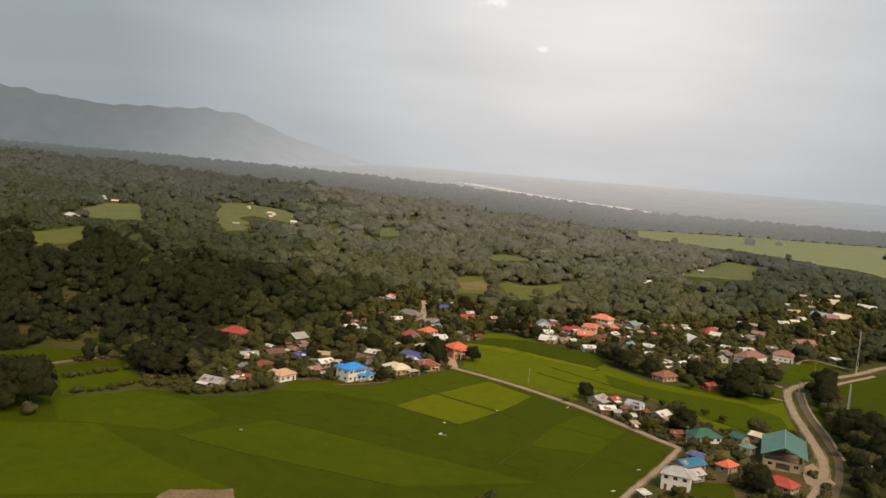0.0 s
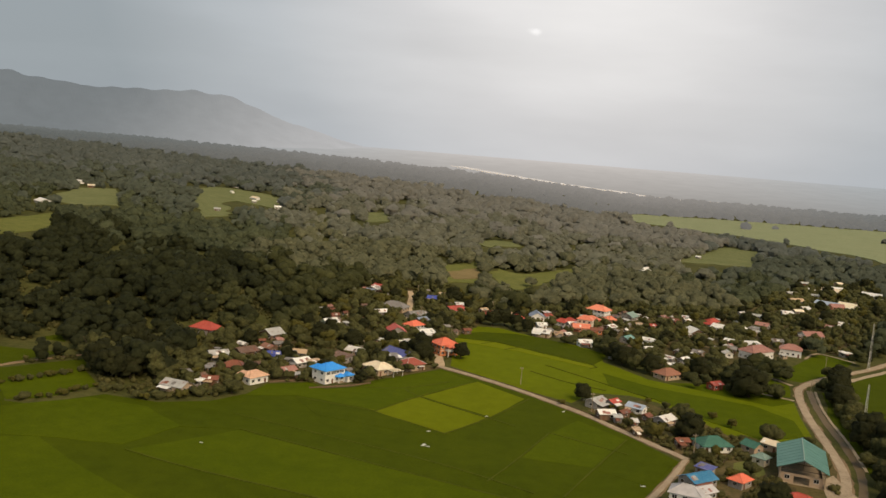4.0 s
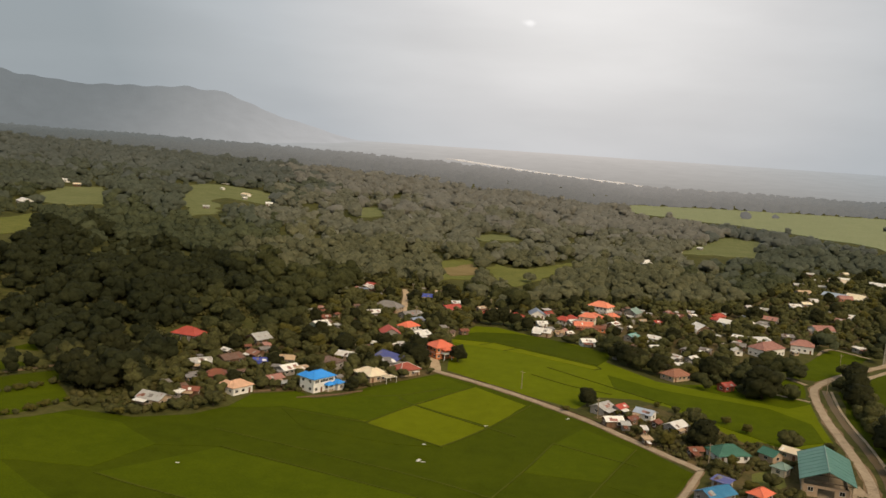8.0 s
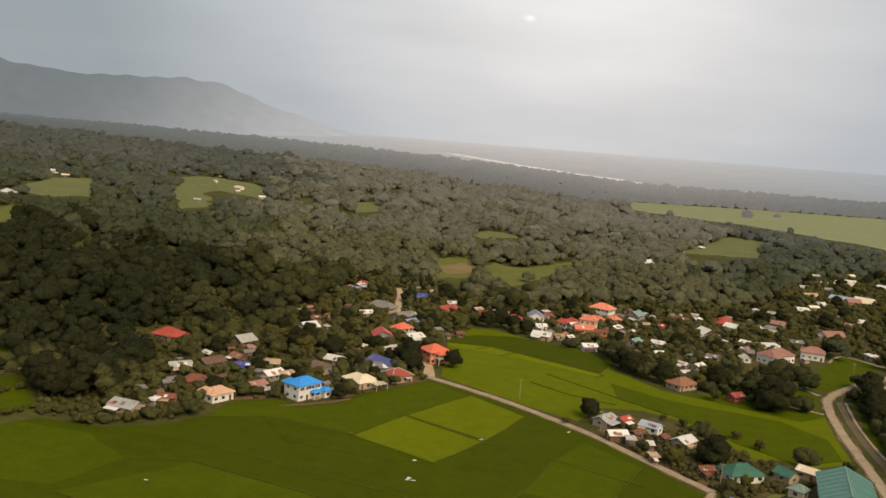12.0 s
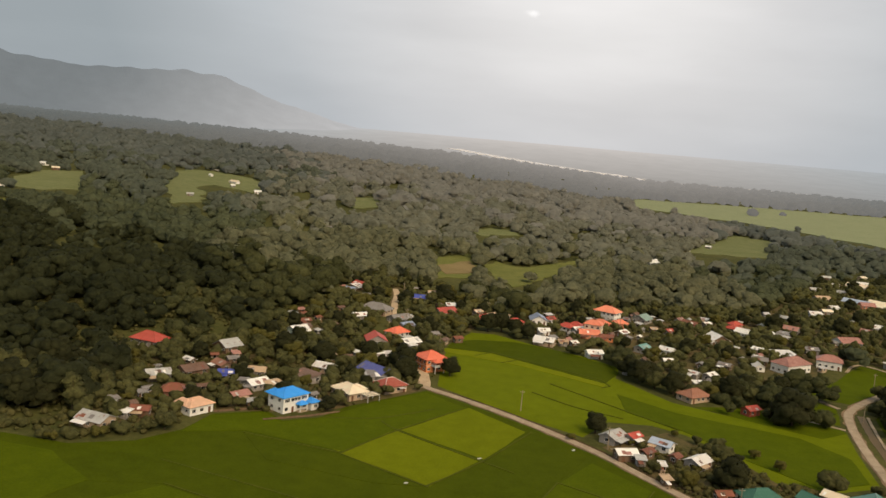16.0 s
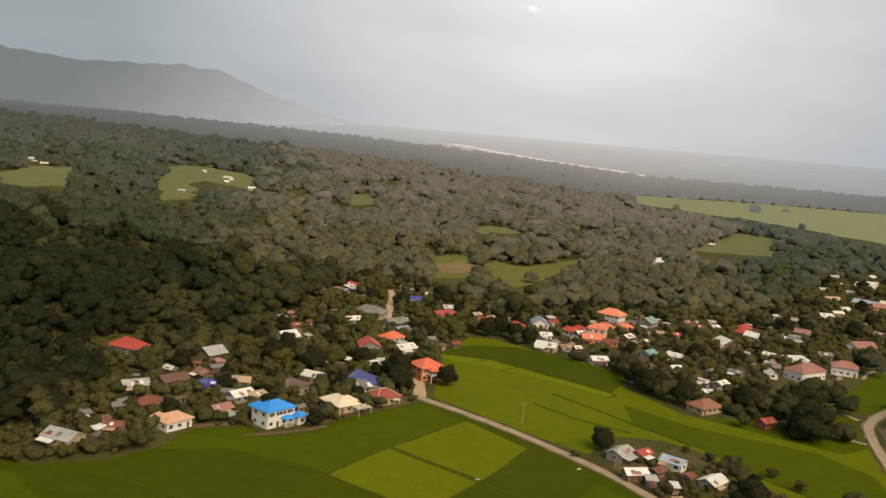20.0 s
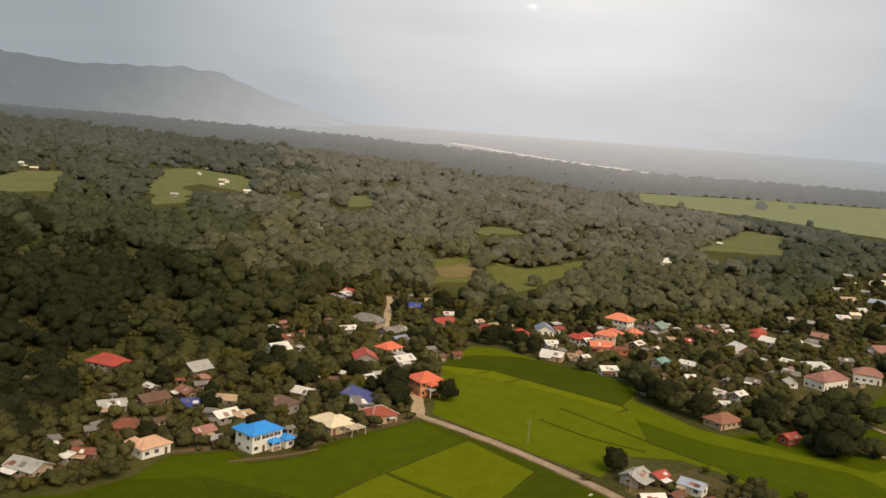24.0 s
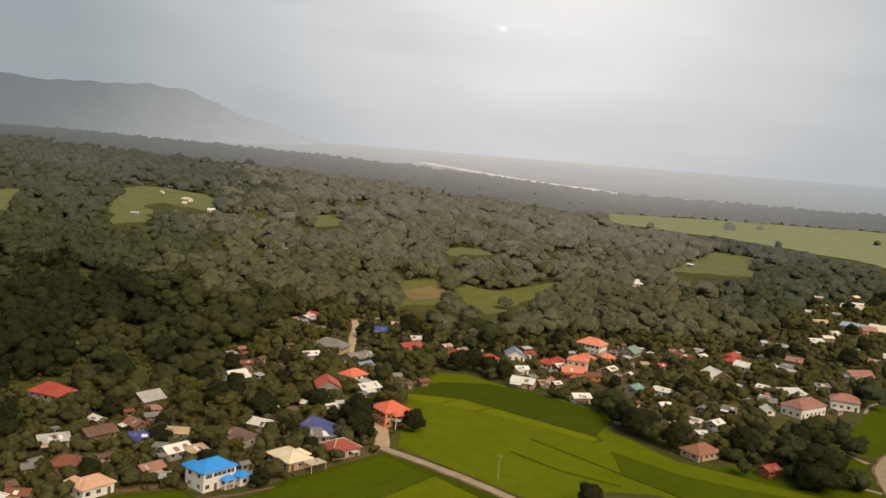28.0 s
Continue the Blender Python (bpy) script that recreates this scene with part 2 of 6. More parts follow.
ROOF = {
    "red": metal_roof("red_roof", (0.43, 0.072, 0.045), 0.1),
    "brick": metal_roof("brick_red_roof", (0.31, 0.072, 0.043), 0.08),
    "orange": metal_roof("orange_roof", (0.70, 0.165, 0.085), 0.06),
    "salmon": metal_roof("salmon_roof", (0.84, 0.25, 0.14), 0.08),
    "rust": metal_roof("rust_roof", (0.21, 0.07, 0.04), 0.5),
    "pinkrust": metal_roof("faded_pink_roof", (0.36, 0.17, 0.13), 0.3),
    "brown": metal_roof("brown_roof", (0.27, 0.12, 0.07), 0.25),
    "darkbrown": metal_roof("dark_brown_roof", (0.15, 0.085, 0.055), 0.3),
    "blue": metal_roof("blue_roof", (0.045, 0.20, 0.36), 0.08),
    "brightblue": metal_roof("bright_blue_roof", (0.035, 0.27, 0.75), 0.02),
    "royal": metal_roof("royal_blue_roof", (0.06, 0.08, 0.33), 0.1),
    "violet": metal_roof("violet_blue_roof", (0.085, 0.095, 0.27), 0.15),
    "silver": metal_roof("bare_metal_roof", (0.42, 0.41, 0.38), 0.3),
    "pale": metal_roof("pale_metal_roof", (0.78, 0.73, 0.66), 0.22),
    "palegrey": metal_roof("pale_grey_roof", (0.5, 0.47, 0.46), 0.12),
    "palebl": metal_roof("pale_blue_roof", (0.40, 0.46, 0.55), 0.12),
    "grey": metal_roof("grey_roof", (0.22, 0.20, 0.18), 0.3),
    "bluegrey": metal_roof("blue_grey_roof", (0.27, 0.32, 0.42), 0.12),
    "greygreen": metal_roof("grey_green_roof", (0.24, 0.33, 0.27), 0.15),
    "green": metal_roof("green_roof", (0.05, 0.145, 0.10), 0.1),
    "courtgreen": metal_roof("court_green_roof", (0.085, 0.20, 0.165), 0.06),
    "teal": metal_roof("teal_roof", (0.16, 0.33, 0.29), 0.15),
    "cream": metal_roof("cream_roof", (0.84, 0.65, 0.46), 0.06),
    "peach": metal_roof("peach_roof", (0.66, 0.395, 0.25), 0.06),
    "tan": metal_roof("tan_roof", (0.47, 0.33, 0.20), 0.25),
}
WALL = {
    "white": plaster("white_wall", (0.79, 0.76, 0.70)),
    "cream": plaster("cream_wall", (0.66, 0.56, 0.42)),
    "grey": plaster("hollow_block_wall", (0.33, 0.30, 0.27), amount=0.5),
    "brown": plaster("timber_wall", (0.18, 0.115, 0.07), (0.07, 0.05, 0.035), 0.5),
    "brick": plaster("brown_brick_wall", (0.27, 0.13, 0.085)),
    "tan": plaster("tan_wall", (0.46, 0.34, 0.23)),
    "pink": plaster("salmon_wall", (0.70, 0.30, 0.18)),
    "orange": plaster("orange_wall", (0.66, 0.24, 0.10)),
    "rust": plaster("rust_wall", (0.36, 0.085, 0.05)),
    "palegreen": plaster("pale_green_wall", (0.45, 0.52, 0.42)),
}
GLASS, gn, gl, gb = mat_base("dark_window_glass", 0.12, 0.6)
gb.inputs["Base Color"].default_value = (0.012, 0.014, 0.016, 1)
FRAME = plaster("white_frame", (0.6, 0.57, 0.52), amount=0.1)
DOORM = plaster("door_wood", (0.16, 0.08, 0.045), amount=0.3)
CONC = two_tone("concrete", (0.27, 0.205, 0.135), (0.42, 0.335, 0.235), 0.25, 1.7, 0.9)
TAN = two_tone("packed_tan_soil", (0.40, 0.29, 0.18), (0.54, 0.41, 0.27), 0.2, 1.3, 0.95)
DIRT = two_tone("bare_soil", (0.16, 0.105, 0.06), (0.27, 0.19, 0.11), 0.12, 0.9, 0.95)
DITCH = two_tone("ditch_mud", (0.045, 0.030, 0.012), (0.085, 0.058, 0.026), 0.3, 1.4, 0.9)
BUND = two_tone("mud_bund", (0.052, 0.066, 0.005), (0.085, 0.095, 0.010), 0.2, 1.2, 0.95)
WATER, wan, wal, wab = mat_base("canal_water", 0.55, 0.1)
wab.inputs["Base Color"].default_value = (0.13, 0.092, 0.048, 1)
BARK = two_tone("bark", (0.05, 0.035, 0.022), (0.12, 0.09, 0.06), 1.0, 5, 0.95)
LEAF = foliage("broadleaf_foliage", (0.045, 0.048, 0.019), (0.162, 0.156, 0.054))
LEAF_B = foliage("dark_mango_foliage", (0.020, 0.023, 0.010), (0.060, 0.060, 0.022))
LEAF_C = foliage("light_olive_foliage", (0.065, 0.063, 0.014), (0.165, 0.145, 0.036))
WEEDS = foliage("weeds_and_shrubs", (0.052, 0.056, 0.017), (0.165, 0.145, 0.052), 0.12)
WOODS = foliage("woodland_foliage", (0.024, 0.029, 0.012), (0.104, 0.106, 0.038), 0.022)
# Leaf colour darkened to stand in for the view's dim left edge.
WOODS_DIMMED = foliage("dimmed_woodland_foliage", (0.014, 0.018, 0.008), (0.056, 0.060, 0.024), 0.022)
# Haze put into leaf colour: belts pale with distance, less at the view's sides.
WOODS_OLIVE_HAZED = foliage("hazed_olive_woodland", (0.072, 0.078, 0.044), (0.224, 0.219, 0.120), 0.016, 0.6, 0.55, 0.32, 0.35)
WOODS_OLIVE_DIM = foliage("dimmed_olive_woodland", (0.040, 0.050, 0.027), (0.130, 0.142, 0.072), 0.016, 0.6, 0.55, 0.32, 0.35)
WOODS_MID_HAZED = foliage("hazed_mid_woodland", (0.122, 0.129, 0.091), (0.270, 0.266, 0.188), 0.014, 0.4, 0.36, 0.22, 0.42)
WOODS_MID_DIM = foliage("dimmed_mid_woodland", (0.072, 0.085, 0.060), (0.162, 0.177, 0.124), 0.014, 0.4, 0.36, 0.22, 0.42)
WOODS_FAR_HAZED = foliage("hazed_far_woodland", (0.200, 0.199, 0.170), (0.310, 0.301, 0.254), 0.010, 0.25, 0.24, 0.16, 0.45)
WOODS_FAR_DIM = foliage("dimmed_far_woodland", (0.112, 0.127, 0.110), (0.190, 0.205, 0.174), 0.010, 0.25, 0.24, 0.16, 0.45)
FLOOR = two_tone("woodland_floor", (0.045, 0.050, 0.013), (0.095, 0.090, 0.027), 0.03, 0.35, 0.95, 0.5, 0.4)
YARD = two_tone("village_yard_soil", (0.050, 0.056, 0.014), (0.150, 0.105, 0.050), 0.07, 0.6, 0.95)
RICE_MID = rice("rice_mid_green", (0.053, 0.075, 0.002), (0.081, 0.103, 0.003))
RICE_PALE = rice("rice_yellow_green", (0.106, 0.128, 0.003), (0.146, 0.164, 0.0045))
RICE_YELLOW = rice("rice_yellow_ripe", (0.125, 0.147, 0.003), (0.165, 0.180, 0.005))
RICE_BRIGHT = rice("rice_bright_green", (0.092, 0.118, 0.003), (0.134, 0.158, 0.0045))
RICE_DEEP = rice("rice_deep_green", (0.042, 0.059, 0.002), (0.066, 0.082, 0.003))
GRASS = rice("clearing_grass", (0.100, 0.118, 0.028), (0.175, 0.172, 0.052))
GRASS_DRY = rice("dry_brown_grass", (0.165, 0.128, 0.052), (0.245, 0.182, 0.088))
# Distant grass is lightened and greyed in its base colour to imitate haze.
GRASS_HAZED = rice("hazed_clearing_grass", (0.110, 0.128, 0.046), (0.185, 0.190, 0.085))
GRASS_FAR_HAZED = rice("far_meadow", (0.195, 0.222, 0.118), (0.265, 0.282, 0.158))


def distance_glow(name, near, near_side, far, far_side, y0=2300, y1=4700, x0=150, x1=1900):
    """Far distance with its haze put in as emission: a plain glowing tone, brighter straight ahead."""
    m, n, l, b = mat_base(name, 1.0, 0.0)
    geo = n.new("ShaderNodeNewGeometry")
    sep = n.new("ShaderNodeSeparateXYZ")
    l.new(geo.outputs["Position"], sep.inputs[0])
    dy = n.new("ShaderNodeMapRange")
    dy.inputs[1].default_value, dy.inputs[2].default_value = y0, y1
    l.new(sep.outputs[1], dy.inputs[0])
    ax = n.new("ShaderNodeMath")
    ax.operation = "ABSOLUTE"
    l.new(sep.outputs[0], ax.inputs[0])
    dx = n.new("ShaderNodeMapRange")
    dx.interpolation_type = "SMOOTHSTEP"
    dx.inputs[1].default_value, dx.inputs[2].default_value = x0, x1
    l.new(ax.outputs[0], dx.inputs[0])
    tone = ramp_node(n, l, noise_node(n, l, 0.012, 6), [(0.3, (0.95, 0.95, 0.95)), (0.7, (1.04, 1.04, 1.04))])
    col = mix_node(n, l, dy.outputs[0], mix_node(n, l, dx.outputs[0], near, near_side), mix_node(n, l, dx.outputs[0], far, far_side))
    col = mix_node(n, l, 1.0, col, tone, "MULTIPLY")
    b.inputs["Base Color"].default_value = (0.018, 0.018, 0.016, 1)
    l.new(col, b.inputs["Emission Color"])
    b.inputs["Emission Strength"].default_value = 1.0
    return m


HAZE_PLAIN = distance_glow("haze_glow_plain", (0.21, 0.20, 0.185), (0.20, 0.215, 0.222), (0.56, 0.525, 0.50), (0.375, 0.405, 0.425))
HAZE_RIDGE = distance_glow("haze_glow_ridge", (0.150, 0.142, 0.128), (0.090, 0.100, 0.095), (0.290, 0.268, 0.250), (0.150, 0.162, 0.161), 1750, 3000, 150, 1350)
HAZE_HILL = distance_glow("haze_glow_mountain", (0.48, 0.475, 0.475), (0.168, 0.187, 0.197), (0.48, 0.475, 0.48), (0.168, 0.188, 0.200), 3000, 4600, 850, 2250)
RIVER, rvn, rvl, rvb = mat_base("far_river_water", 0.2, 0.5)
rvb.inputs["Base Color"].default_value = (0.58, 0.50, 0.40, 1)

# ---- geometry helpers ----
from mathutils.geometry import tessellate_polygon


def smooth(a, b, v):
    t = min(max((v - a) / (b - a), 0), 1)
    return t * t * (3 - 2 * t)


def ground_z(x, y):
    """Flat paddies and village, wooded slopes that rise to a long ridge on the left, plain beyond bent up to the
    camera's horizon.
    """
    s = max(0, -90 + 340 * min(max((y - 450) / 2250, 0), 1) - x)
    z = 65 * (1 - math.exp(-s / 700)) * smooth(395, 520, y) * (1 - smooth(2750, 3100, y))
    return z + 88 * smooth(3150, 4780, y)


def mesh_np(name, verts, faces, mat, rounded=False, normals=None):
    """Triangles or quads from arrays, as one mesh; normals: soft shading directions for leafy crowns."""
    me = bpy.data.meshes.new(name)
    verts, faces = np.asarray(verts, np.float32), np.asarray(faces, np.int32)
    k = faces.shape[1]
    me.vertices.add(len(verts))
    me.vertices.foreach_set("co", verts.ravel())
    me.loops.add(faces.size)
    me.loops.foreach_set("vertex_index", faces.ravel())
    me.polygons.add(len(faces))
    me.polygons.foreach_set("loop_start", np.arange(0, faces.size, k, dtype=np.int32))
    me.polygons.foreach_set("use_smooth", np.full(len(faces), rounded))
    if normals is not None:
        at = me.attributes.new("custom_normal", "FLOAT_VECTOR", "POINT")
        at.data.foreach_set("vector", np.asarray(normals, np.float32).ravel())
    me.update(calc_edges=True)
    me.materials.append(mat)
    return me


def part(name, bm, material, parent, label="", m=None):
    """One mesh object under a thing or a part. bm: a bmesh, or a mesh to share."""
    if isinstance(bm, bpy.types.Mesh):
        me = bm
    else:
        me = bpy.data.meshes.new(name)
        bm.to_mesh(me)
        bm.free()
        me.materials.append(material)
    ob = new(name, me)
    ob.parent = parent
    if m is not None:
        ob.matrix_basis = m
    if label:
        ob["label"] = label
    return ob


def thing(name, m, label, category, group="", kind=""):
    ob = new(name)
    ob.empty_display_size = 0.5
    ob.matrix_basis = m
    return tagged(ob, label, category, group, kind)


def box(bm, x0, y0, z0, x1, y1, z1):
    v = [bm.verts.new(p) for p in ((x0, y0, z0), (x1, y0, z0), (x1, y1, z0), (x0, y1, z0), (x0, y0, z1), (x1, y0, z1), (x1, y1, z1), (x0, y1, z1))]
    for f in ((3, 2, 1, 0), (4, 5, 6, 7), (0, 1, 5, 4), (1, 2, 6, 5), (2, 3, 7, 6), (3, 0, 4, 7)):
        bm.faces.new([v[i] for i in f])


def boxed(*boxes):
    bm = bmesh.new()
    for b in boxes:
        box(bm, *b)
    return bm


def slab(bm, pts, thick):
    """A flat sheet through pts (anticlockwise from above) with thickness below it."""
    top = [bm.verts.new(p) for p in pts]
    low = [bm.verts.new((p[0], p[1], p[2] - thick)) for p in pts]
    bm.faces.new(top)
    bm.faces.new(low[::-1])
    for i in range(len(pts)):
        j = (i + 1) % len(pts)
        bm.faces.new((top[j], top[i], low[i], low[j]))


def rod(bm, a, b, r0, r1, n=7):
    """A tapered round bar from a to b."""
    a, b = Vector(a), Vector(b)
    q = (b - a).to_track_quat("Z", "Y")
    rings = []
    for p, r in ((a, r0), (b, r1)):
        rings.append([bm.verts.new(p + q @ Vector((r * math.cos(2 * math.pi * i / n), r * math.sin(2 * math.pi * i / n), 0))) for i in range(n)])
    for i in range(n):
        bm.faces.new((rings[0][i], rings[0][(i + 1) % n], rings[1][(i + 1) % n], rings[1][i]))
    bm.faces.new(rings[0][::-1])
    bm.faces.new(rings[1])


def curve_points(pts, step=4.0):
    """A smooth line through pts."""
    out = []
    for i in range(len(pts) - 1):
        p0, p1, p2, p3 = (np.array(pts[min(max(k, 0), len(pts) - 1)], float) for k in (i - 1, i, i + 1, i + 2))
        n = max(2, int(np.linalg.norm(p2 - p1) / step))
        for k in range(n):
            t = k / n
            out.append(0.5 * (2 * p1 + (p2 - p0) * t + (2 * p0 - 5 * p1 + 4 * p2 - p3) * t * t + (3 * p1 - p0 - 3 * p2 + p3) * t**3))
    out.append(np.array(pts[-1], float))
    return out


def ribbon(name, pts, width, top, thick, mat, wobble=0.0, seed=1):
    """A strip of ground along a line: road, track, canal or bund."""
    rnd = random.Random(seed)
    line = curve_points(pts)
    bm = bmesh.new()
    rows = []
    for i, p in enumerate(line):
        d = line[min(i + 1, len(line) - 1)] - line[max(i - 1, 0)]
        d /= np.linalg.norm(d)
        nx, ny = -d[1], d[0]
        a, b = (width / 2 * (1 + wobble * rnd.uniform(-1, 1)) for _ in range(2))
        z = ground_z(*p) + top
        rows.append([bm.verts.new(v) for v in ((p[0] + nx * a, p[1] + ny * a, z - thick), (p[0] + nx * a * 0.97, p[1] + ny * a * 0.97, z), (p[0] - nx * b * 0.97, p[1] - ny * b * 0.97, z), (p[0] - nx * b, p[1] - ny * b, z - thick))])
    for r, s in zip(rows, rows[1:]):
        for k in range(3):
            bm.faces.new((r[k], r[k + 1], s[k + 1], s[k]))
    return part(name, bm, mat, None)


def inside(poly, x, y):
    hit, j = False, len(poly) - 1
    for i in range(len(poly)):
        (xi, yi), (xj, yj) = poly[i], poly[j]
        if (yi > y) != (yj > y) and x < (xj - xi) * (y - yi) / (yj - yi) + xi:
            hit = not hit
        j = i
    return hit


# ---- ground: one sheet from behind the camera to the horizon ----
gx = np.concatenate([np.arange(-4800, -900, 300), np.arange(-900, 700, 30), np.arange(700, 4801, 300)])
gy = np.concatenate([np.arange(-900, 240, 60), np.arange(240, 900, 22), np.arange(900, 3300, 60), np.arange(3300, 4781, 120)])
gv = np.array([(x, y, ground_z(x, y)) for y in gy for x in gx])
nx_ = len(gx)
gf = [(j * nx_ + i, j * nx_ + i + 1, (j + 1) * nx_ + i + 1, (j + 1) * nx_ + i) for j in range(len(gy) - 1) for i in range(nx_ - 1)]
ground = new("ground", mesh_np("ground", gv, gf, FLOOR))
tagged(ground, "dark green and brown woodland floor and soil", "ground", kind="structure")


def field(name, poly, mat, top, label, edge=0.0, cell=12.0, fine=0):
    """A crop or meadow sheet that follows the ground, with an uneven rim."""
    bm = bmesh.new()
    n = len(poly)
    rim = []
    rnd = random.Random(len(poly) + int(poly[0][0]))
    for i in range(n):
        a, b = poly[i], poly[(i + 1) % n]
        m = max(1, int(math.dist(a, b) / cell))
        for k in range(m):
            t = k / m
            rim.append((a[0] + (b[0] - a[0]) * t + rnd.uniform(-edge, edge), a[1] + (b[1] - a[1]) * t + rnd.uniform(-edge, edge)))
    top_v = [bm.verts.new((x, y, ground_z(x, y) + top)) for x, y in rim]
    low_v = [bm.verts.new((x, y, ground_z(x, y) - 0.3)) for x, y in rim]
    for tri in tessellate_polygon([[Vector((x, y, 0)) for x, y in rim]]):
        (x0, y0), (x1, y1), (x2, y2) = (rim[i] for i in tri)
        turn = (x1 - x0) * (y2 - y0) - (x2 - x0) * (y1 - y0)
        if abs(turn) > 1e-6:
            bm.faces.new([top_v[i] for i in (tri if turn > 0 else tri[::-1])])
    area = sum(a[0] * b[1] - b[0] * a[1] for a, b in zip(rim, rim[1:] + rim[:1]))
    for i in range(len(rim)):
        j = (i + 1) % len(rim)
        side = (top_v[i], low_v[i], low_v[j], top_v[j])
        bm.faces.new(side if area > 0 else side[::-1])
    for _ in range(fine):
        long = [e for e in bm.edges if e.calc_length() > 14]
        bmesh.ops.subdivide_edges(bm, edges=long, cuts=1)
        bmesh.ops.triangulate(bm, faces=[f for f in bm.faces if len(f.verts) > 3])
    if fine:
        for v in bm.verts:
            if v not in low_v:
                v.co.z = ground_z(v.co.x, v.co.y) + top
    ob = part(name, bm, mat, None)
    return tagged(ob, label, "field", kind="structure")


MAIN = [(-178, 328), (-163, 347), (-141, 345), (-124, 354), (-115, 368), (-112, 386), (-96, 396), (-88, 388), (-77, 396), (-71, 411), (-61, 424), (-46, 443), (-25, 429), (-6, 414), (18, 391), (35, 370), (51, 347), (39, 318), (20, 270), (-20, 170), (-60, 40), (-420, 40), (-420, 240), (-250, 290)]
RIGHT = [(-43, 451), (-46, 490), (-47, 524), (-39, 556), (-27, 558), (-5, 542), (19, 530), (34, 515), (31, 496), (52, 467), (83, 452), (104, 442), (116, 452), (112, 425), (109, 394), (90, 383), (75, 386), (64, 407), (52, 425), (40, 432), (24, 430), (14, 409), (-5, 421)]
TEE = [(116, 503), (162, 579), (177, 563), (152, 523), (131, 497)]
TRI = [(114, 496), (123, 487), (116, 461), (108, 464)]
TEE_B = [(152, 492), (170, 516), (186, 540), (300, 560), (300, 380), (150, 385), (140, 420), (143, 455)]
EAST = [(112, 300), (118, 360), (123, 400), (127, 440), (136, 478), (160, 512), (200, 560), (320, 575), (320, 280)]
WEST = [(-147, 356), (-150, 400), (-128, 478), (-52, 565), (-36, 560), (-40, 440), (-85, 378), (-120, 346)]
SOUTH = [(-20, 240), (60, 340), (38, 400), (40, 440), (56, 462), (112, 450), (125, 485), (116, 300), (90, 240)]
LEFT_P = [(-206, 346), (-189, 377), (-180, 369), (-170, 357), (-179, 335), (-190, 327)]
LEFT_R = [(-330, 300), (-216, 366), (-196, 391), (-188, 378), (-200, 342), (-190, 326), (-178, 326), (-250, 290), (-330, 270)]
LEFT_Q = [(-300, 340), (-248, 378), (-240, 400), (-226, 424), (-207, 403), (-221, 372), (-226, 353), (-260, 310)]
CLEAR_A = [(-91, 790), (-65, 838), (-55, 784), (-53, 734), (-80, 699)]
CLEAR_B = [(-51, 797), (-43, 829), (-21, 811), (32, 905), (9, 806), (-22, 710), (-42, 747)]
CLEAR_C = [(-229, 1106), (-207, 1157), (-186, 1058), (-208, 1010)]
CLEAR_D = [(-322, 830), (-313, 866), (-332, 925), (-360, 967), (-355, 1010), (-309, 995), (-321, 1086), (-360, 1144), (-409, 1162), (-439, 1147), (-435, 1075), (-360, 900)]
CLEAR_J = [(-474, 833), (-495, 918), (-474, 963), (-400, 824), (-415, 786), (-442, 783)]
CLEAR_E = [(-406, 632), (-405, 718), (-358, 637), (-369, 582)]
CLEAR_F = [(165, 1968), (356, 2047), (726, 2134), (900, 2100), (600, 1150), (444, 1270), (418, 1372), (325, 1542), (140, 1700)]
CLEAR_G = [(138, 1042), (237, 1305), (280, 1269), (228, 1060)]
CLEAR_H = [(-80, 1005), (-45, 1068), (-35, 1026), (-71, 965)]
CLEAR_I = [(-190, 500), (-190, 511), (-183, 511), (-180, 501), (-184, 495)]
VILLAGE_A = [(-150, 362), (-158, 410), (-172, 446), (-150, 466), (-129, 470), (-128, 520), (-123, 642), (-97, 670), (-64, 658), (-30, 630), (-39, 565), (-48, 521), (-46, 447), (-77, 402), (-115, 389), (-133, 366)]
VILLAGE_B = [(-25, 594), (-2, 646), (63, 680), (132, 703), (225, 882), (331, 983), (250, 700), (184, 575), (155, 591), (122, 523), (93, 499), (63, 477), (52, 495), (29, 537), (-1, 553)]
VILLAGE_C = [(22, 402), (45, 425), (66, 405), (92, 378), (108, 380), (104, 330), (92, 290), (40, 285), (57, 350), (36, 376)]
field("paddy_field", MAIN, RICE_DEEP, 0.05, "wide green flooded rice paddy beside the village")
field("paddy_field", RIGHT, RICE_BRIGHT, 0.05, "green rice paddy between the road and the tree line")
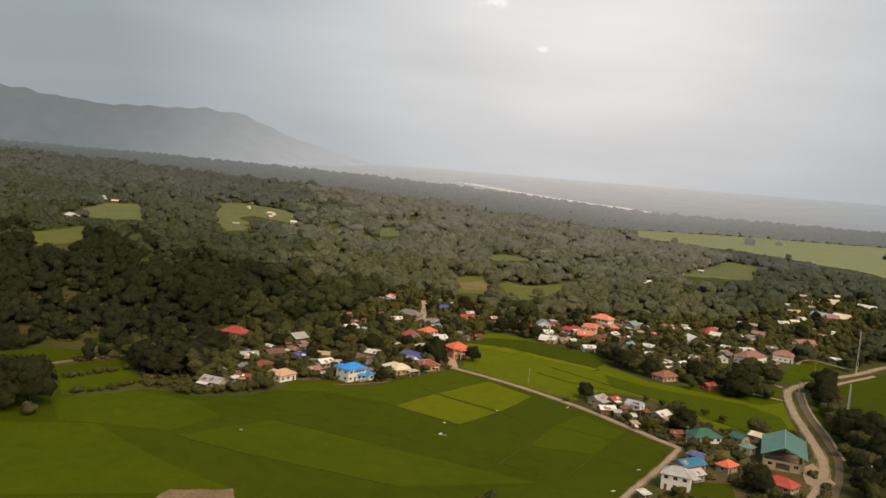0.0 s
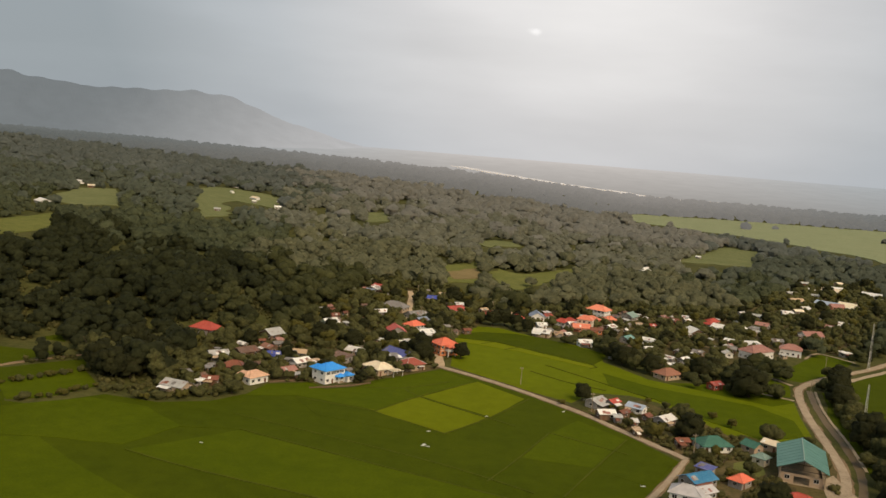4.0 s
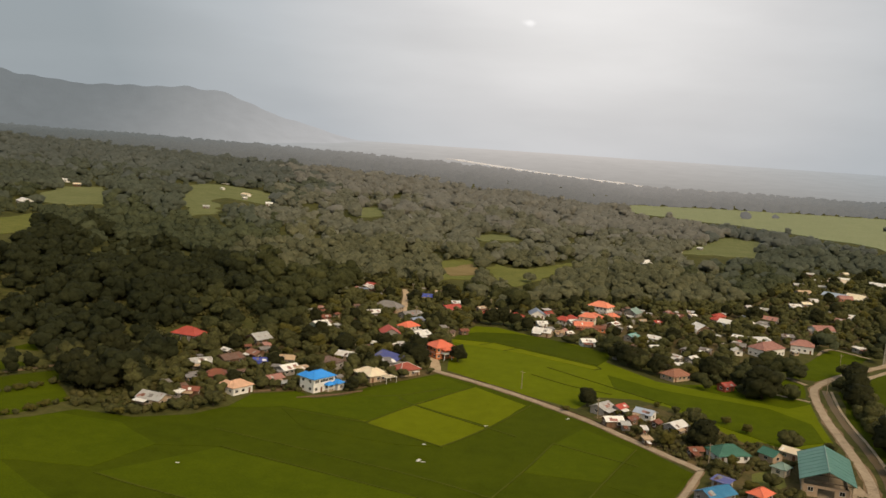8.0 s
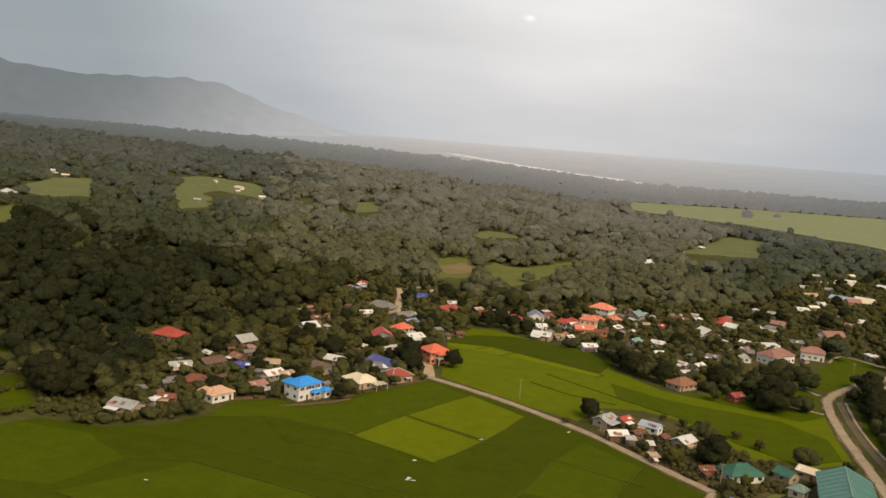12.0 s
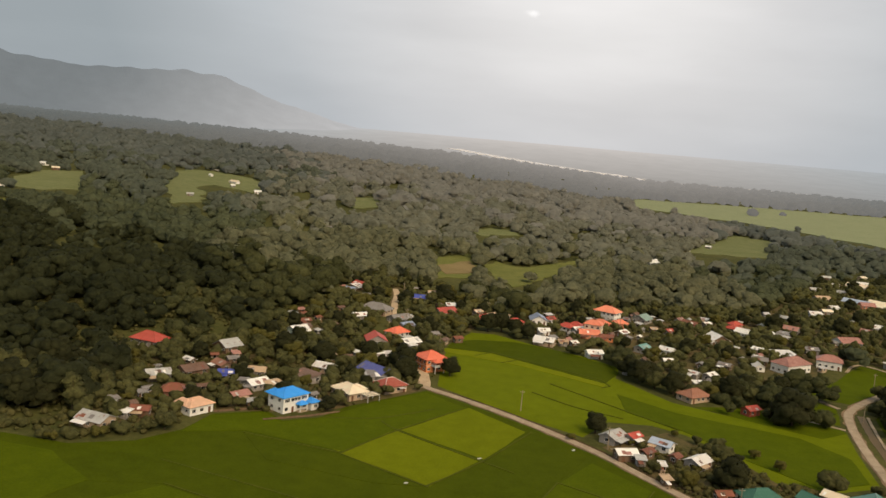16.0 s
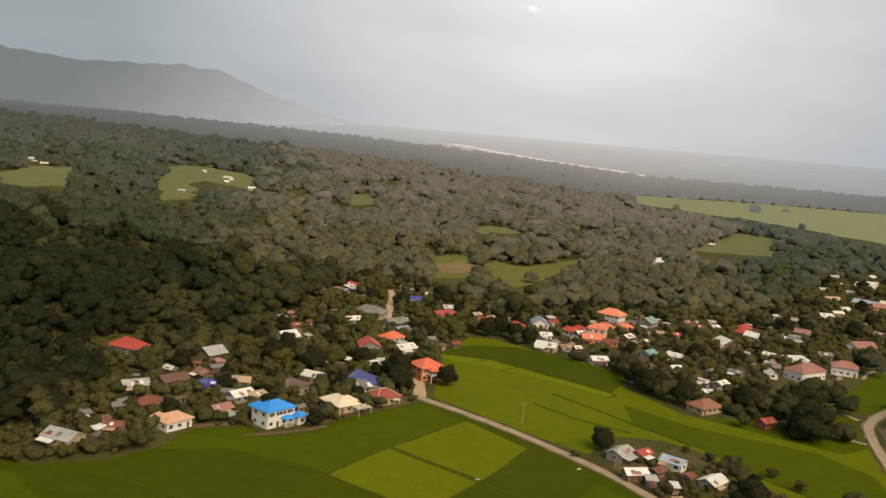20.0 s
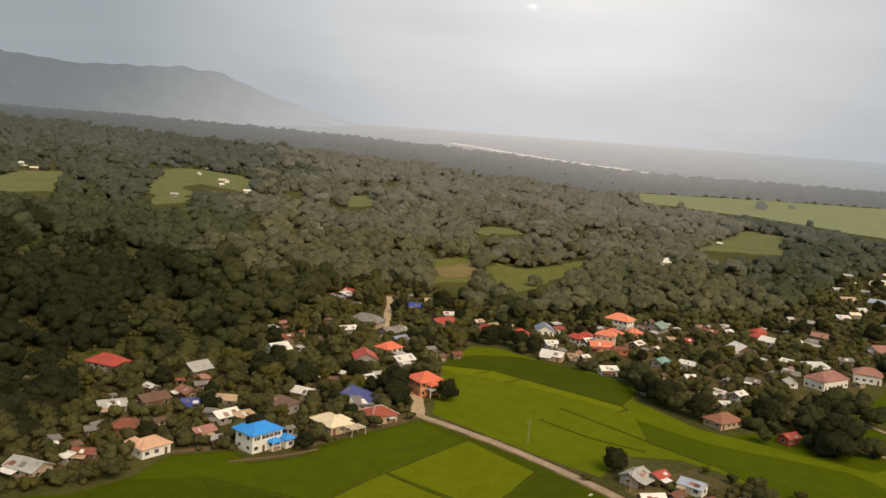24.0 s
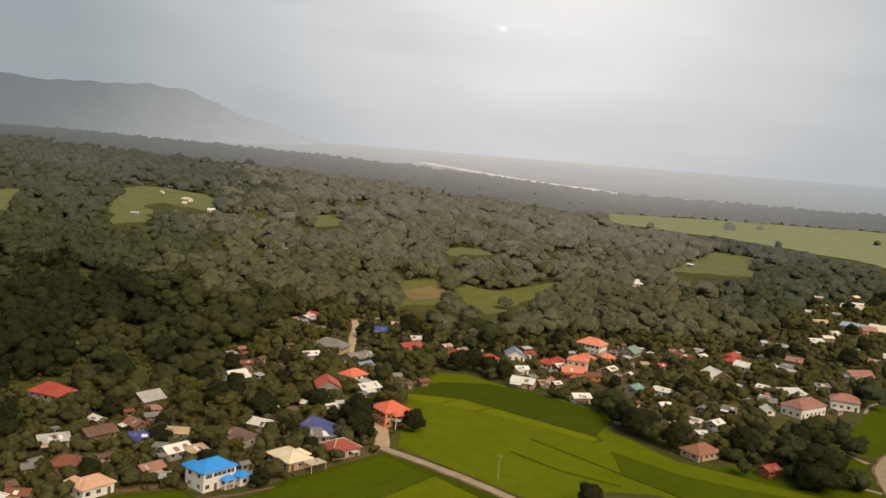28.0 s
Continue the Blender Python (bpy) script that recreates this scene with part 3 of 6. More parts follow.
PADDIES = (
    ("pale", [(-62, 365), (-49, 392), (-19, 374), (-32, 348)]),
    ("pale", [(-48, 393), (-28, 427), (-6, 407), (-18, 375)]),
    ("deep", [(-4, 406), (15, 389), (5, 364), (-5, 332), (-12, 312), (-40, 305), (-46, 345), (-31, 347), (-18, 373)]),
    ("mid", [(5, 362), (16, 384), (33, 366), (20, 330), (-4, 332)]),
    ("deep", [(34, 365), (50, 348), (38, 318), (21, 328)]),
    ("pale", [(-74, 371.5), (-63, 366), (-50.5, 391.5), (-42, 405), (-48, 414), (-59, 397)]),
    ("mid", [(-128, 294), (-102, 325), (0, 291), (-44, 272), (-100, 285)]),
    ("deep", [(-127, 320), (-110, 342), (-36, 318), (0, 300), (1, 292), (-102, 326)]),
    ("mid", [(-240, 262), (-173, 291), (-159, 296), (-134.5, 277.6), (-111, 262.5), (-86, 250), (-150, 226)]),
    ("mid", [(-190, 318), (-166, 341), (-142, 338), (-122, 322), (-131, 298), (-152, 297), (-172, 294)]),
    ("deep", [(-62, 364), (-96, 372), (-82, 352), (-48, 345), (-33, 347)]),
    ("yellow", [(-49, 516), (-26, 516), (26, 484), (25, 478), (-11, 498), (-47, 509)]),
    ("deep", [(-46, 530), (-36, 540), (-16, 545), (6, 536), (30, 518), (33, 505), (26, 484.5), (-26, 516.5), (-47, 517)]),
    ("mid", [(-115, 366), (-112, 384), (-96, 394), (-88, 386), (-77, 394), (-62, 420), (-46, 440), (-29, 426), (-49, 394), (-62, 367), (-96, 374)]),
    ("mid", [(30, 470), (52, 452), (95, 438), (108, 420), (106, 396), (88, 386), (70, 404), (50, 432), (32, 445)]),
)
for i, (tone, poly) in enumerate(PADDIES):
    field("paddy_parcel", poly, {"yellow": RICE_YELLOW, "pale": RICE_PALE, "deep": RICE_DEEP, "mid": RICE_MID}[tone], 0.09 + 0.006 * i, {"yellow": "ripe yellow rice strip", "pale": "yellow-green ripening rice parcel", "deep": "deep green young rice parcel", "mid": "mid green rice parcel"}[tone], 0.25, 7)
field("bare_plot", [(-108, 245), (-90, 252), (-86, 243), (-108, 236)], DIRT, 0.19, "bare brown soil plot within the rice paddy", 0.6, 4)
for poly, tone in ((TEE, RICE_MID), (TRI, RICE_MID), (TEE_B, RICE_DEEP), (LEFT_Q, RICE_DEEP)):
    field("meadow", poly, tone, 0.05, "small green field edged by trees", 0.8)
field("meadow", LEFT_R, RICE_DEEP, 0.045, "dark green grass field beside the wood", 0.8)
field("meadow", LEFT_P, RICE_MID, 0.07, "green rice strip below the wood's edge", 0.8)
for poly in (CLEAR_A, CLEAR_B, CLEAR_I, CLEAR_E):
    field("forest_clearing", poly, GRASS, 0.4, "grassy green clearing in the woodland", 3.0)
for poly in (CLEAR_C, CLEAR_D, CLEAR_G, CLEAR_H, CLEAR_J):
    field("forest_clearing", poly, GRASS_HAZED, 0.6, "green clearing in distant woodland, paled for haze", 5.0)
field("forest_clearing", [(-84, 745), (-66, 800), (-56, 782), (-57, 742), (-70, 722)], GRASS_DRY, 0.62, "dry brown grass patch in the clearing", 3.0)
field("forest_clearing", [(112, 1060), (116, 1092), (150, 1140), (166, 1160), (148, 1072), (140, 1046)], GRASS_DRY, 0.72, "dry brown grass beside a pale green clearing", 4.0)
field("far_meadow", CLEAR_F, GRASS_FAR_HAZED, 0.8, "long green meadow on the distant plain, paled for haze", 10.0, 40)
for poly in (VILLAGE_A, VILLAGE_B, VILLAGE_C):
    field("village_ground", poly, YARD, 0.03, "brown soil and weedy grass yards between houses", 2.0, 12.0, 4)

field("meadow", EAST, RICE_DEEP, 0.03, "rough green grass beyond the canal", 1.5)
field("meadow", [(60, 464), (83, 451), (104, 441), (116, 452), (113, 461), (107, 466), (95, 472), (75, 470)], RICE_MID, 0.07, "green grass strip under the big mango tree", 0.6)

# bunds between the paddies
for i, line in enumerate((
    [(-56, 400), (-49, 392), (-19, 373), (-8, 366)], [(-62, 365), (-49, 392), (-30, 424)], [(5, 363), (33, 348)], [(5, 363), (-5, 331), (-14, 305)],
    [(34, 366), (20, 328), (10, 300)], [(-33, 347), (-18, 374), (-4, 407)], [(-62, 364), (-32, 347)], [(-102, 326), (0, 291)], [(-110, 342), (-36, 318), (1, 300)],
    [(-5, 458), (12, 444), (30, 436)], [(-26, 518), (25, 488), (24, 477)], [(-20, 500), (-10, 512)], [(-33, 508), (-25, 518)], [(2, 474), (26, 452), (50, 430)],
    [(-77, 396), (-58, 402), (-40, 420)], [(-128, 294), (-100, 285), (-44, 272)], [(-96, 372), (-62, 365)],
)):
    tagged(ribbon("paddy_bund", line, 0.5, 0.3, 0.35, BUND, 0.4, i), "low dark earth bund between rice parcels", "bund", kind="structure")

# roads
ROAD = [(-48, 448), (-44.7, 445.5), (-25.6, 433), (-6.3, 417.7), (18, 394.7), (35.1, 373.4), (53.7, 351)]
ROAD_B = [(53.7, 351), (46, 330), (38.5, 311.6), (28.2, 287.4), (10, 240), (-20, 170)]
LOOP = [(240, 610), (207, 580), (178.8, 545.4), (150.4, 516.2), (129.5, 488), (122.3, 468.7), (116.4, 431.7), (113.2, 394.8), (108.8, 356), (101, 329), (88.5, 300), (72, 260)]
LANE = [(-48, 448), (-52, 470), (-62, 488), (-79, 510), (-82.8, 531), (-83.7, 550), (-84.7, 577), (-88.5, 603), (-91, 624), (-95, 642)]
for nm, pts, w in (("main", ROAD, 3.1), ("fork", ROAD_B, 1.9), ("loop", LOOP, 3.5)):
    tagged(ribbon("road_verge", pts, w + 1.3, 0.11, 0.3, DIRT, 0.22, len(nm)), "trodden soil verge along the concrete road", "verge", kind="structure")
    tagged(ribbon("road", pts, w, 0.22, 0.25, CONC), "narrow pale concrete village road", "road", kind="structure")
tagged(ribbon("ditch", [(x + 1.75, y + 2.0) for x, y in ROAD[1:-1]], 0.9, 0.13, 0.2, DITCH, 0.2, 4), "dark muddy irrigation ditch along the road", "ditch", kind="structure")
tagged(ribbon("dirt_lane", LANE, 4.6, 0.14, 0.2, TAN, 0.2, 5), "pale dirt lane between village houses", "lane", kind="structure")
tagged(ribbon("dirt_track", [(124, 487), (116, 500), (104, 512)], 2.2, 0.15, 0.2, CONC, 0.2, 6), "narrow pale field track", "track", kind="structure")
tagged(ribbon("dirt_track", [(117, 456), (108, 461), (102, 464)], 2.0, 0.15, 0.2, CONC, 0.2, 7), "narrow pale field track", "track", kind="structure")
tagged(ribbon("dirt_track", [(190, 547), (161, 514), (150, 500)], 3.0, 0.15, 0.2, CONC, 0.2, 8), "narrow pale field track", "track", kind="structure")
tagged(ribbon("dirt_track", [(149, 559.5), (162.3, 580), (178, 562)], 1.6, 0.2, 0.2, CONC, 0.2, 9), "narrow pale field track", "track", kind="structure")
tagged(ribbon("dirt_track", [(-240, 330), (-224, 355), (-218.8, 370.7), (-207.9, 387.4), (-199.5, 398.5), (-191, 408)], 2.4, 0.2, 0.2, DIRT, 0.2, 10), "pale dirt track along the wood's edge", "track", kind="structure")
tagged(ribbon("canal", [(130, 479), (124.6, 447), (121.6, 421), (119.6, 393), (115.6, 360), (107, 330), (95, 300)], 3.0, 0.07, 0.3, WATER, 0.12, 11), "narrow brown irrigation canal beside the road", "canal", kind="structure")
tagged(ribbon("canal_bank", [(132.4, 478), (126.9, 447), (123.9, 421), (122, 393), (118, 360)], 1.2, 0.3, 0.3, CONC, 0.15, 12), "pale concrete canal bank", "bank", kind="structure")

# ---- trees and woodland ----
def lump_mesh():
    """A small rounded clump: an octahedron cut finer, its underside left open."""
    bm = bmesh.new()
    v = [bm.verts.new(p) for p in ((1, 0, 0), (-1, 0, 0), (0, 1, 0), (0, -1, 0), (0, 0, 1), (0, 0, -1))]
    for f in ((0, 2, 4), (2, 1, 4), (1, 3, 4), (3, 0, 4), (2, 0, 5), (1, 2, 5), (3, 1, 5), (0, 3, 5)):
        bm.faces.new([v[i] for i in f])
    bmesh.ops.subdivide_edges(bm, edges=bm.edges[:], cuts=1, use_grid_fill=True)
    bmesh.ops.triangulate(bm, faces=bm.faces[:])
    bmesh.ops.delete(bm, geom=[w for w in bm.verts if w.co.z < -0.9], context="VERTS")
    bm.verts.index_update()
    co = np.array([w.co.normalized() for w in bm.verts])
    fa = np.array([[w.index for w in f.verts] for f in bm.faces])
    bm.free()
    return co, fa


LUMP_V, LUMP_F = lump_mesh()


def leaf_cloud(rng, centre, radius, lobes, leaves, lobe_size, leaf_size, soft=0.6, spread=0.12, rise=0.0):
    """Arrays of a crown: rounded boughs round its hull, each with loose leaf sprays over its skin."""
    d = rng.normal(size=(lobes, 3))
    d /= np.linalg.norm(d, axis=1)[:, None]
    d[:, 2] = np.where(d[:, 2] < 0, d[:, 2] * 0.6, d[:, 2])
    c = centre + d * radius * rng.uniform(0.35, 0.8, (lobes, 1))
    c[0] = centre
    size = lobe_size * rng.uniform(0.7, 1.25, (lobes, 1)) * np.array([1, 1, 0.8])
    size[0] *= 1.35 if lobes > 1 else 1.0
    k_ = len(LUMP_V)
    v = c[:, None] + LUMP_V[None] * size[:, None] * rng.uniform(0.68, 1.22, (lobes, k_, 1))
    f = (LUMP_F[None] + k_ * np.arange(lobes)[:, None, None]).reshape(-1, 3)
    v = v.reshape(-1, 3)
    face = np.tile(LUMP_V, (lobes, 1))
    if leaves:
        k = rng.integers(0, lobes, leaves)
        out = rng.normal(size=(leaves, 3))
        out[:, 2] = np.abs(out[:, 2]) * 1.1 - 0.25
        out /= np.linalg.norm(out, axis=1)[:, None]
        at = c[k] + out * size[k] * rng.uniform(1 - spread * 0.6, 1 + spread * 1.4, (leaves, 1))
        t1 = np.cross(out, rng.normal(size=(leaves, 3)))
        t1 /= np.linalg.norm(t1, axis=1)[:, None] + 1e-6
        t2 = np.cross(out, t1)
        ang = rng.uniform(0, 6.28, (leaves, 1)) + np.array([0, 2.1, 4.2])
        tri = at[:, None] + leaf_size * rng.uniform(0.6, 1.3, (leaves, 3, 1)) * (np.cos(ang)[..., None] * t1[:, None] + np.sin(ang)[..., None] * t2[:, None]) + rng.normal(size=(leaves, 3, 3)) * leaf_size * 0.25
        f = np.concatenate([f, len(v) + np.arange(3 * leaves).reshape(-1, 3)])
        v = np.concatenate([v, tri.reshape(-1, 3)])
        face = np.concatenate([face, np.repeat(out, 3, axis=0)])
    dome = (v - centre) / radius + np.array([0, 0, 0.25])
    dome /= np.linalg.norm(dome, axis=1)[:, None] + 1e-6
    nrm = (1.3 - soft) * face + soft * dome + np.array([0, 0, rise]) + rng.normal(size=v.shape) * 0.06
    return v, f, nrm / (np.linalg.norm(nrm, axis=1)[:, None] + 1e-6)


def tree_model(name, seed, height, radius, mat, label, lobes=22, leaves=1150, flat=0.85):
    """A broadleaf tree: tapered trunk, limbs, and a crown of many clumps and leaf sprays."""
    rng, rnd = np.random.default_rng(seed), random.Random(seed)
    t = thing(name, pose(0, 0, -60), label, "tree")
    bm = bmesh.new()
    top = height * 0.45
    rod(bm, (0, 0, -0.3), (rnd.uniform(-0.3, 0.3), rnd.uniform(-0.3, 0.3), top), radius * 0.075, radius * 0.045, 8)
    part("trunk", bm, BARK, t)
    for k in range(2):
        a = k * 3.1 + rnd.uniform(-0.4, 0.4)
        bm = bmesh.new()
        rod(bm, (0, 0, top * rnd.uniform(0.7, 0.98)), (math.cos(a) * radius * 0.6, math.sin(a) * radius * 0.6, height * rnd.uniform(0.6, 0.8)), radius * 0.038, radius * 0.014, 6)
        part("limb", bm, BARK, t)
    v, f, nrm = leaf_cloud(rng, np.array([0, 0, height * 0.47]), np.array([radius, radius, height * 0.45 * flat / 0.85]), lobes, leaves, radius * 0.4, radius * 0.07)
    part("crown", mesh_np("crown", v, f, mat, True, nrm), None, t)
    return t


def banana_model():
    t = thing("banana_plant", pose(0, 0, -60), "banana plant with drooping light green leaves", "plant")
    bm = bmesh.new()
    rod(bm, (0, 0, -0.2), (0.1, 0, 2.2), 0.16, 0.1)
    part("stem", bm, BARK, t)
    for k in range(9):
        a, rnd = k * 0.72, random.Random(k)
        bm = bmesh.new()
        prev = None
        for s in range(6):
            u = s / 5
            r, z, w = 2.4 * u, 2.2 + 1.7 * math.sin(u * 2.2) * rnd.uniform(0.8, 1.1), 0.42 * math.sin(math.pi * (0.12 + 0.85 * u))
            row = [bm.verts.new((math.cos(a) * r - math.sin(a) * q * w, math.sin(a) * r + math.cos(a) * q * w, z - 0.12 * abs(q))) for q in (-1, 0, 1)]
            if prev:
                for i in range(2):
                    bm.faces.new((prev[i], prev[i + 1], row[i + 1], row[i]))
            prev = row
        part("leaf", bm, LEAF_C, t)
    return t


TREES = [
    tree_model("broadleaf_tree", 1, 10, 4.6, LEAF, "green broadleaf tree among village houses"),
    tree_model("broadleaf_tree", 2, 8, 4.0, LEAF_C, "light olive green broadleaf tree beside houses"),
    tree_model("mango_tree", 3, 11, 5.8, LEAF_B, "dark dense round mango tree", 30, 1500, 1.0),
    tree_model("broadleaf_tree", 4, 12, 4.2, LEAF, "tall uneven broadleaf tree at the village edge", 22, 1150, 1.0),
    tree_model("shrub", 5, 3.6, 2.4, LEAF_C, "low olive green shrub", 8, 200, 0.9),
    tree_model("shrub", 6, 3.0, 2.8, LEAF, "low spreading green bush", 8, 200, 0.9),
]
BANANA = banana_model()
planted = []


def plant(kind, x, y, s=1.0, label=""):
    src = BANANA if kind == "banana" else TREES[kind]
    rnd = random.Random(int(x * 31 + y * 17))
    m = pose(x, y, ground_z(x, y), 0, 0, rnd.uniform(0, 360))
    ob = copy_thing(src, m)
    ob.scale = (s, s, s * rnd.uniform(0.88, 1.12))
    ob["group"] = "village trees"
    if label:
        ob["label"] = label
    planted.append((x, y, 3 * s))
    return ob

# ---- houses ----
taken = []
RN = {"red": "red", "brick": "brick red", "orange": "orange", "salmon": "salmon pink", "rust": "rusty red", "pinkrust": "faded pink rusted", "brown": "brown", "darkbrown": "dark brown", "blue": "steel blue",
      "brightblue": "bright blue", "royal": "royal blue", "violet": "violet blue", "silver": "bare silver", "pale": "pale weathered", "palegrey": "pale grey", "palebl": "pale blue", "grey": "dull grey",
      "bluegrey": "blue-grey", "greygreen": "grey-green", "green": "green", "teal": "teal", "cream": "cream", "peach": "peach", "tan": "tan"}
WN = {"white": "white walls", "cream": "cream walls", "grey": "bare grey block walls", "brown": "brown timber walls", "brick": "brown brick walls", "tan": "tan walls", "pink": "salmon walls", "orange": "orange walls", "rust": "red walls", "palegreen": "pale green walls"}


def window_meshes():
    bm = boxed((-0.72, -0.07, -0.62, 0.72, 0.05, -0.52), (-0.72, -0.07, 0.52, 0.72, 0.05, 0.62), (-0.72, -0.07, -0.52, -0.62, 0.05, 0.52), (0.62, -0.07, -0.52, 0.72, 0.05, 0.52), (-0.04, -0.05, -0.52, 0.04, 0.03, 0.52))
    fr = bpy.data.meshes.new("window")
    bm.to_mesh(fr)
    fr.materials.append(FRAME)
    bm = boxed((-0.62, -0.025, -0.52, 0.62, 0.02, 0.52))
    gl_ = bpy.data.meshes.new("pane")
    bm.to_mesh(gl_)
    gl_.materials.append(GLASS)
    bm = boxed((-0.48, -0.06, 0, 0.48, 0.04, 2.05))
    dr = bpy.data.meshes.new("door")
    bm.to_mesh(dr)
    dr.materials.append(DOORM)
    return fr, gl_, dr


WIN, PANE, DOOR = window_meshes()


def add_window(parent, x, y, z, turn, s=1.0):
    w = part("window", WIN, None, parent, m=pose(x, y, z, 0, 0, turn) @ Matrix.Scale(s, 4))
    part("pane", PANE, None, w, "dark glass")
    return w


def hip_roof(bm, x0, y0, x1, y1, z, rise, over, thick=0.14):
    a, b, c, d = x0 - over, y0 - over, x1 + over, y1 + over
    zz = z - 0.12
    if c - a >= d - b:
        h = (d - b) / 2
        r0, r1 = (a + h * 0.95, (b + d) / 2, z + rise), (c - h * 0.95, (b + d) / 2, z + rise)
        slab(bm, [(a, b, zz), (c, b, zz), r1, r0], thick)
        slab(bm, [(c, d, zz), (a, d, zz), r0, r1], thick)
        slab(bm, [(c, b, zz), (c, d, zz), r1], thick)
        slab(bm, [(a, d, zz), (a, b, zz), r0], thick)
    else:
        h = (c - a) / 2
        r0, r1 = ((a + c) / 2, b + h * 0.95, z + rise), ((a + c) / 2, d - h * 0.95, z + rise)
        slab(bm, [(a, b, zz), (c, b, zz), r0], thick)
        slab(bm, [(c, b, zz), (c, d, zz), r1, r0], thick)
        slab(bm, [(c, d, zz), (a, d, zz), r1], thick)
        slab(bm, [(a, d, zz), (a, b, zz), r0, r1], thick)
    return r0, r1


def hip_caps(corners, r0, r1, mat, parent):
    """Ridge and hip capping strips."""
    for a, b in [(r0, r1)] + [(c, min((r0, r1), key=lambda r: math.dist(r, c))) for c in corners]:
        if math.dist(a, b) > 0.4:
            bm = bmesh.new()
            rod(bm, (a[0], a[1], a[2] + 0.03), (b[0], b[1], b[2] + 0.03), 0.13, 0.13, 5)
            part("ridge_cap", bm, mat, parent)


def house(x, y, rot, w, d, h, style, roof, wall, rise=None, storeys=1, name="house", label="", extras=True):
    """A village house: walls, roof with eaves, windows with panes, door, and here and there a lean-to."""
    rnd = random.Random(int(x * 13 + y * 7))
    far = y > 760
    # some white walls get darker materials, standing in for eaves shade and dirt
    if wall == "white" and not label and storeys == 1 and w < 14 and rnd.random() < 0.6:
        wall = rnd.choice(("tan", "grey", "grey", "brown"))
    z0 = ground_z(x, y)
    nm = name if w > 6 else "hut"
    t = thing(nm, pose(x, y, z0, 0, 0, rot), label or f"{'small ' if w < 7 else ''}{nm} with {RN[roof]} {'hip ' if style == 'hip' else ''}roof and {WN[wall]}", "house", "village houses")
    taken.append((x, y, 0.5 * math.hypot(w, d)))
    X, Y = w / 2, d / 2
    over = 0.55
    x0, x1, y0, y1 = -X + over, X - over, -Y + over, Y - over
    rise = rise if rise is not None else {"hip": 0.27 * min(w, d), "gable": 0.2 * d, "front": 0.26 * w, "shed": 0.12 * d, "flat": 0.1}[style]
    rm, wm = ROOF[roof], WALL[wall]
    bm = boxed((x0, y0, -0.5, x1, y1, h))
    if style == "gable":
        for sx in (x0, x1):
            v = [bm.verts.new(p) for p in ((sx, y0, h), (sx, y1, h), (sx, 0, h + rise * (1 - over / Y)))]
            bm.faces.new(v if sx < 0 else v[::-1])
    elif style == "front":
        for sy in (y0, y1):
            v = [bm.verts.new(p) for p in ((x0, sy, h), (x1, sy, h), (0, sy, h + rise * (1 - over / X)))]
            bm.faces.new(v if sy < 0 else v[::-1])
    elif style == "shed":
        box(bm, x0, y1 - 0.15, h, x1, y1, h + rise * 0.9)
    part("wall", bm, wm, t)
    bm = bmesh.new()
    if style == "hip":
        r0, r1 = hip_roof(bm, x0, y0, x1, y1, h, rise, over)
        part("roof", bm, rm, t)
        if not far:
            hip_caps([(sx * X, sy * Y, h - 0.12) for sx in (-1, 1) for sy in (-1, 1)], r0, r1, rm, t)
    elif style == "gable":
        slab(bm, [(-X, -Y, h - 0.15), (X, -Y, h - 0.15), (X, 0, h + rise), (-X, 0, h + rise)], 0.1)
        part("roof_slope", bm, rm, t)
        bm = bmesh.new()
        slab(bm, [(X, Y, h - 0.15), (-X, Y, h - 0.15), (-X, 0, h + rise), (X, 0, h + rise)], 0.1)
        part("roof_slope", bm, rm, t)
        bm = bmesh.new()
        rod(bm, (-X, 0, h + rise), (X, 0, h + rise), 0.13, 0.13, 5)
        part("ridge_cap", bm, rm, t)
    elif style == "front":
        slab(bm, [(-X, -Y, h - 0.15), (0, -Y, h + rise), (0, Y, h + rise), (-X, Y, h - 0.15)], 0.1)
        part("roof_slope", bm, rm, t)
        bm = bmesh.new()
        slab(bm, [(0, -Y, h + rise), (X, -Y, h - 0.15), (X, Y, h - 0.15), (0, Y, h + rise)], 0.1)
        part("roof_slope", bm, rm, t)
        bm = bmesh.new()
        rod(bm, (0, -Y, h + rise), (0, Y, h + rise), 0.13, 0.13, 5)
        part("ridge_cap", bm, rm, t)
    elif style == "shed":
        slab(bm, [(-X, -Y, h - 0.1), (X, -Y, h - 0.1), (X, Y, h + rise), (-X, Y, h + rise)], 0.1)
        part("roof", bm, rm, t)
    else:
        slab(bm, [(-X, -Y, h + 0.12), (X, -Y, h + 0.12), (X, Y, h + 0.12), (-X, Y, h + 0.12)], 0.2)
        part("roof", bm, rm, t)
    # patched sheets on the poorer roofs
    if extras and not far and style in ("gable", "shed") and w > 4.5:
        for _ in range(rnd.randrange(1, 4)):
            sw, u0, v0 = rnd.uniform(0.8, 2.2), rnd.uniform(-X + 0.3, X - 2.6), rnd.uniform(0.05, 0.35)
            v1, yr, zr, z_low = v0 + rnd.uniform(0.35, 0.55), (0 if style == "gable" else Y), h + rise, h - (0.15 if style == "gable" else 0.1)
            at = [(u, -Y + (yr + Y) * v, z_low + (zr - z_low) * v + 0.05) for u, v in ((u0, v0), (u0 + sw, v0), (u0 + sw, v1), (u0, v1))]
            bm = bmesh.new()
            slab(bm, at, 0.03)
            part("roof_sheet", bm, ROOF[rnd.choice(("rust", "silver", "pale", "grey", "darkbrown", "pinkrust"))], t)
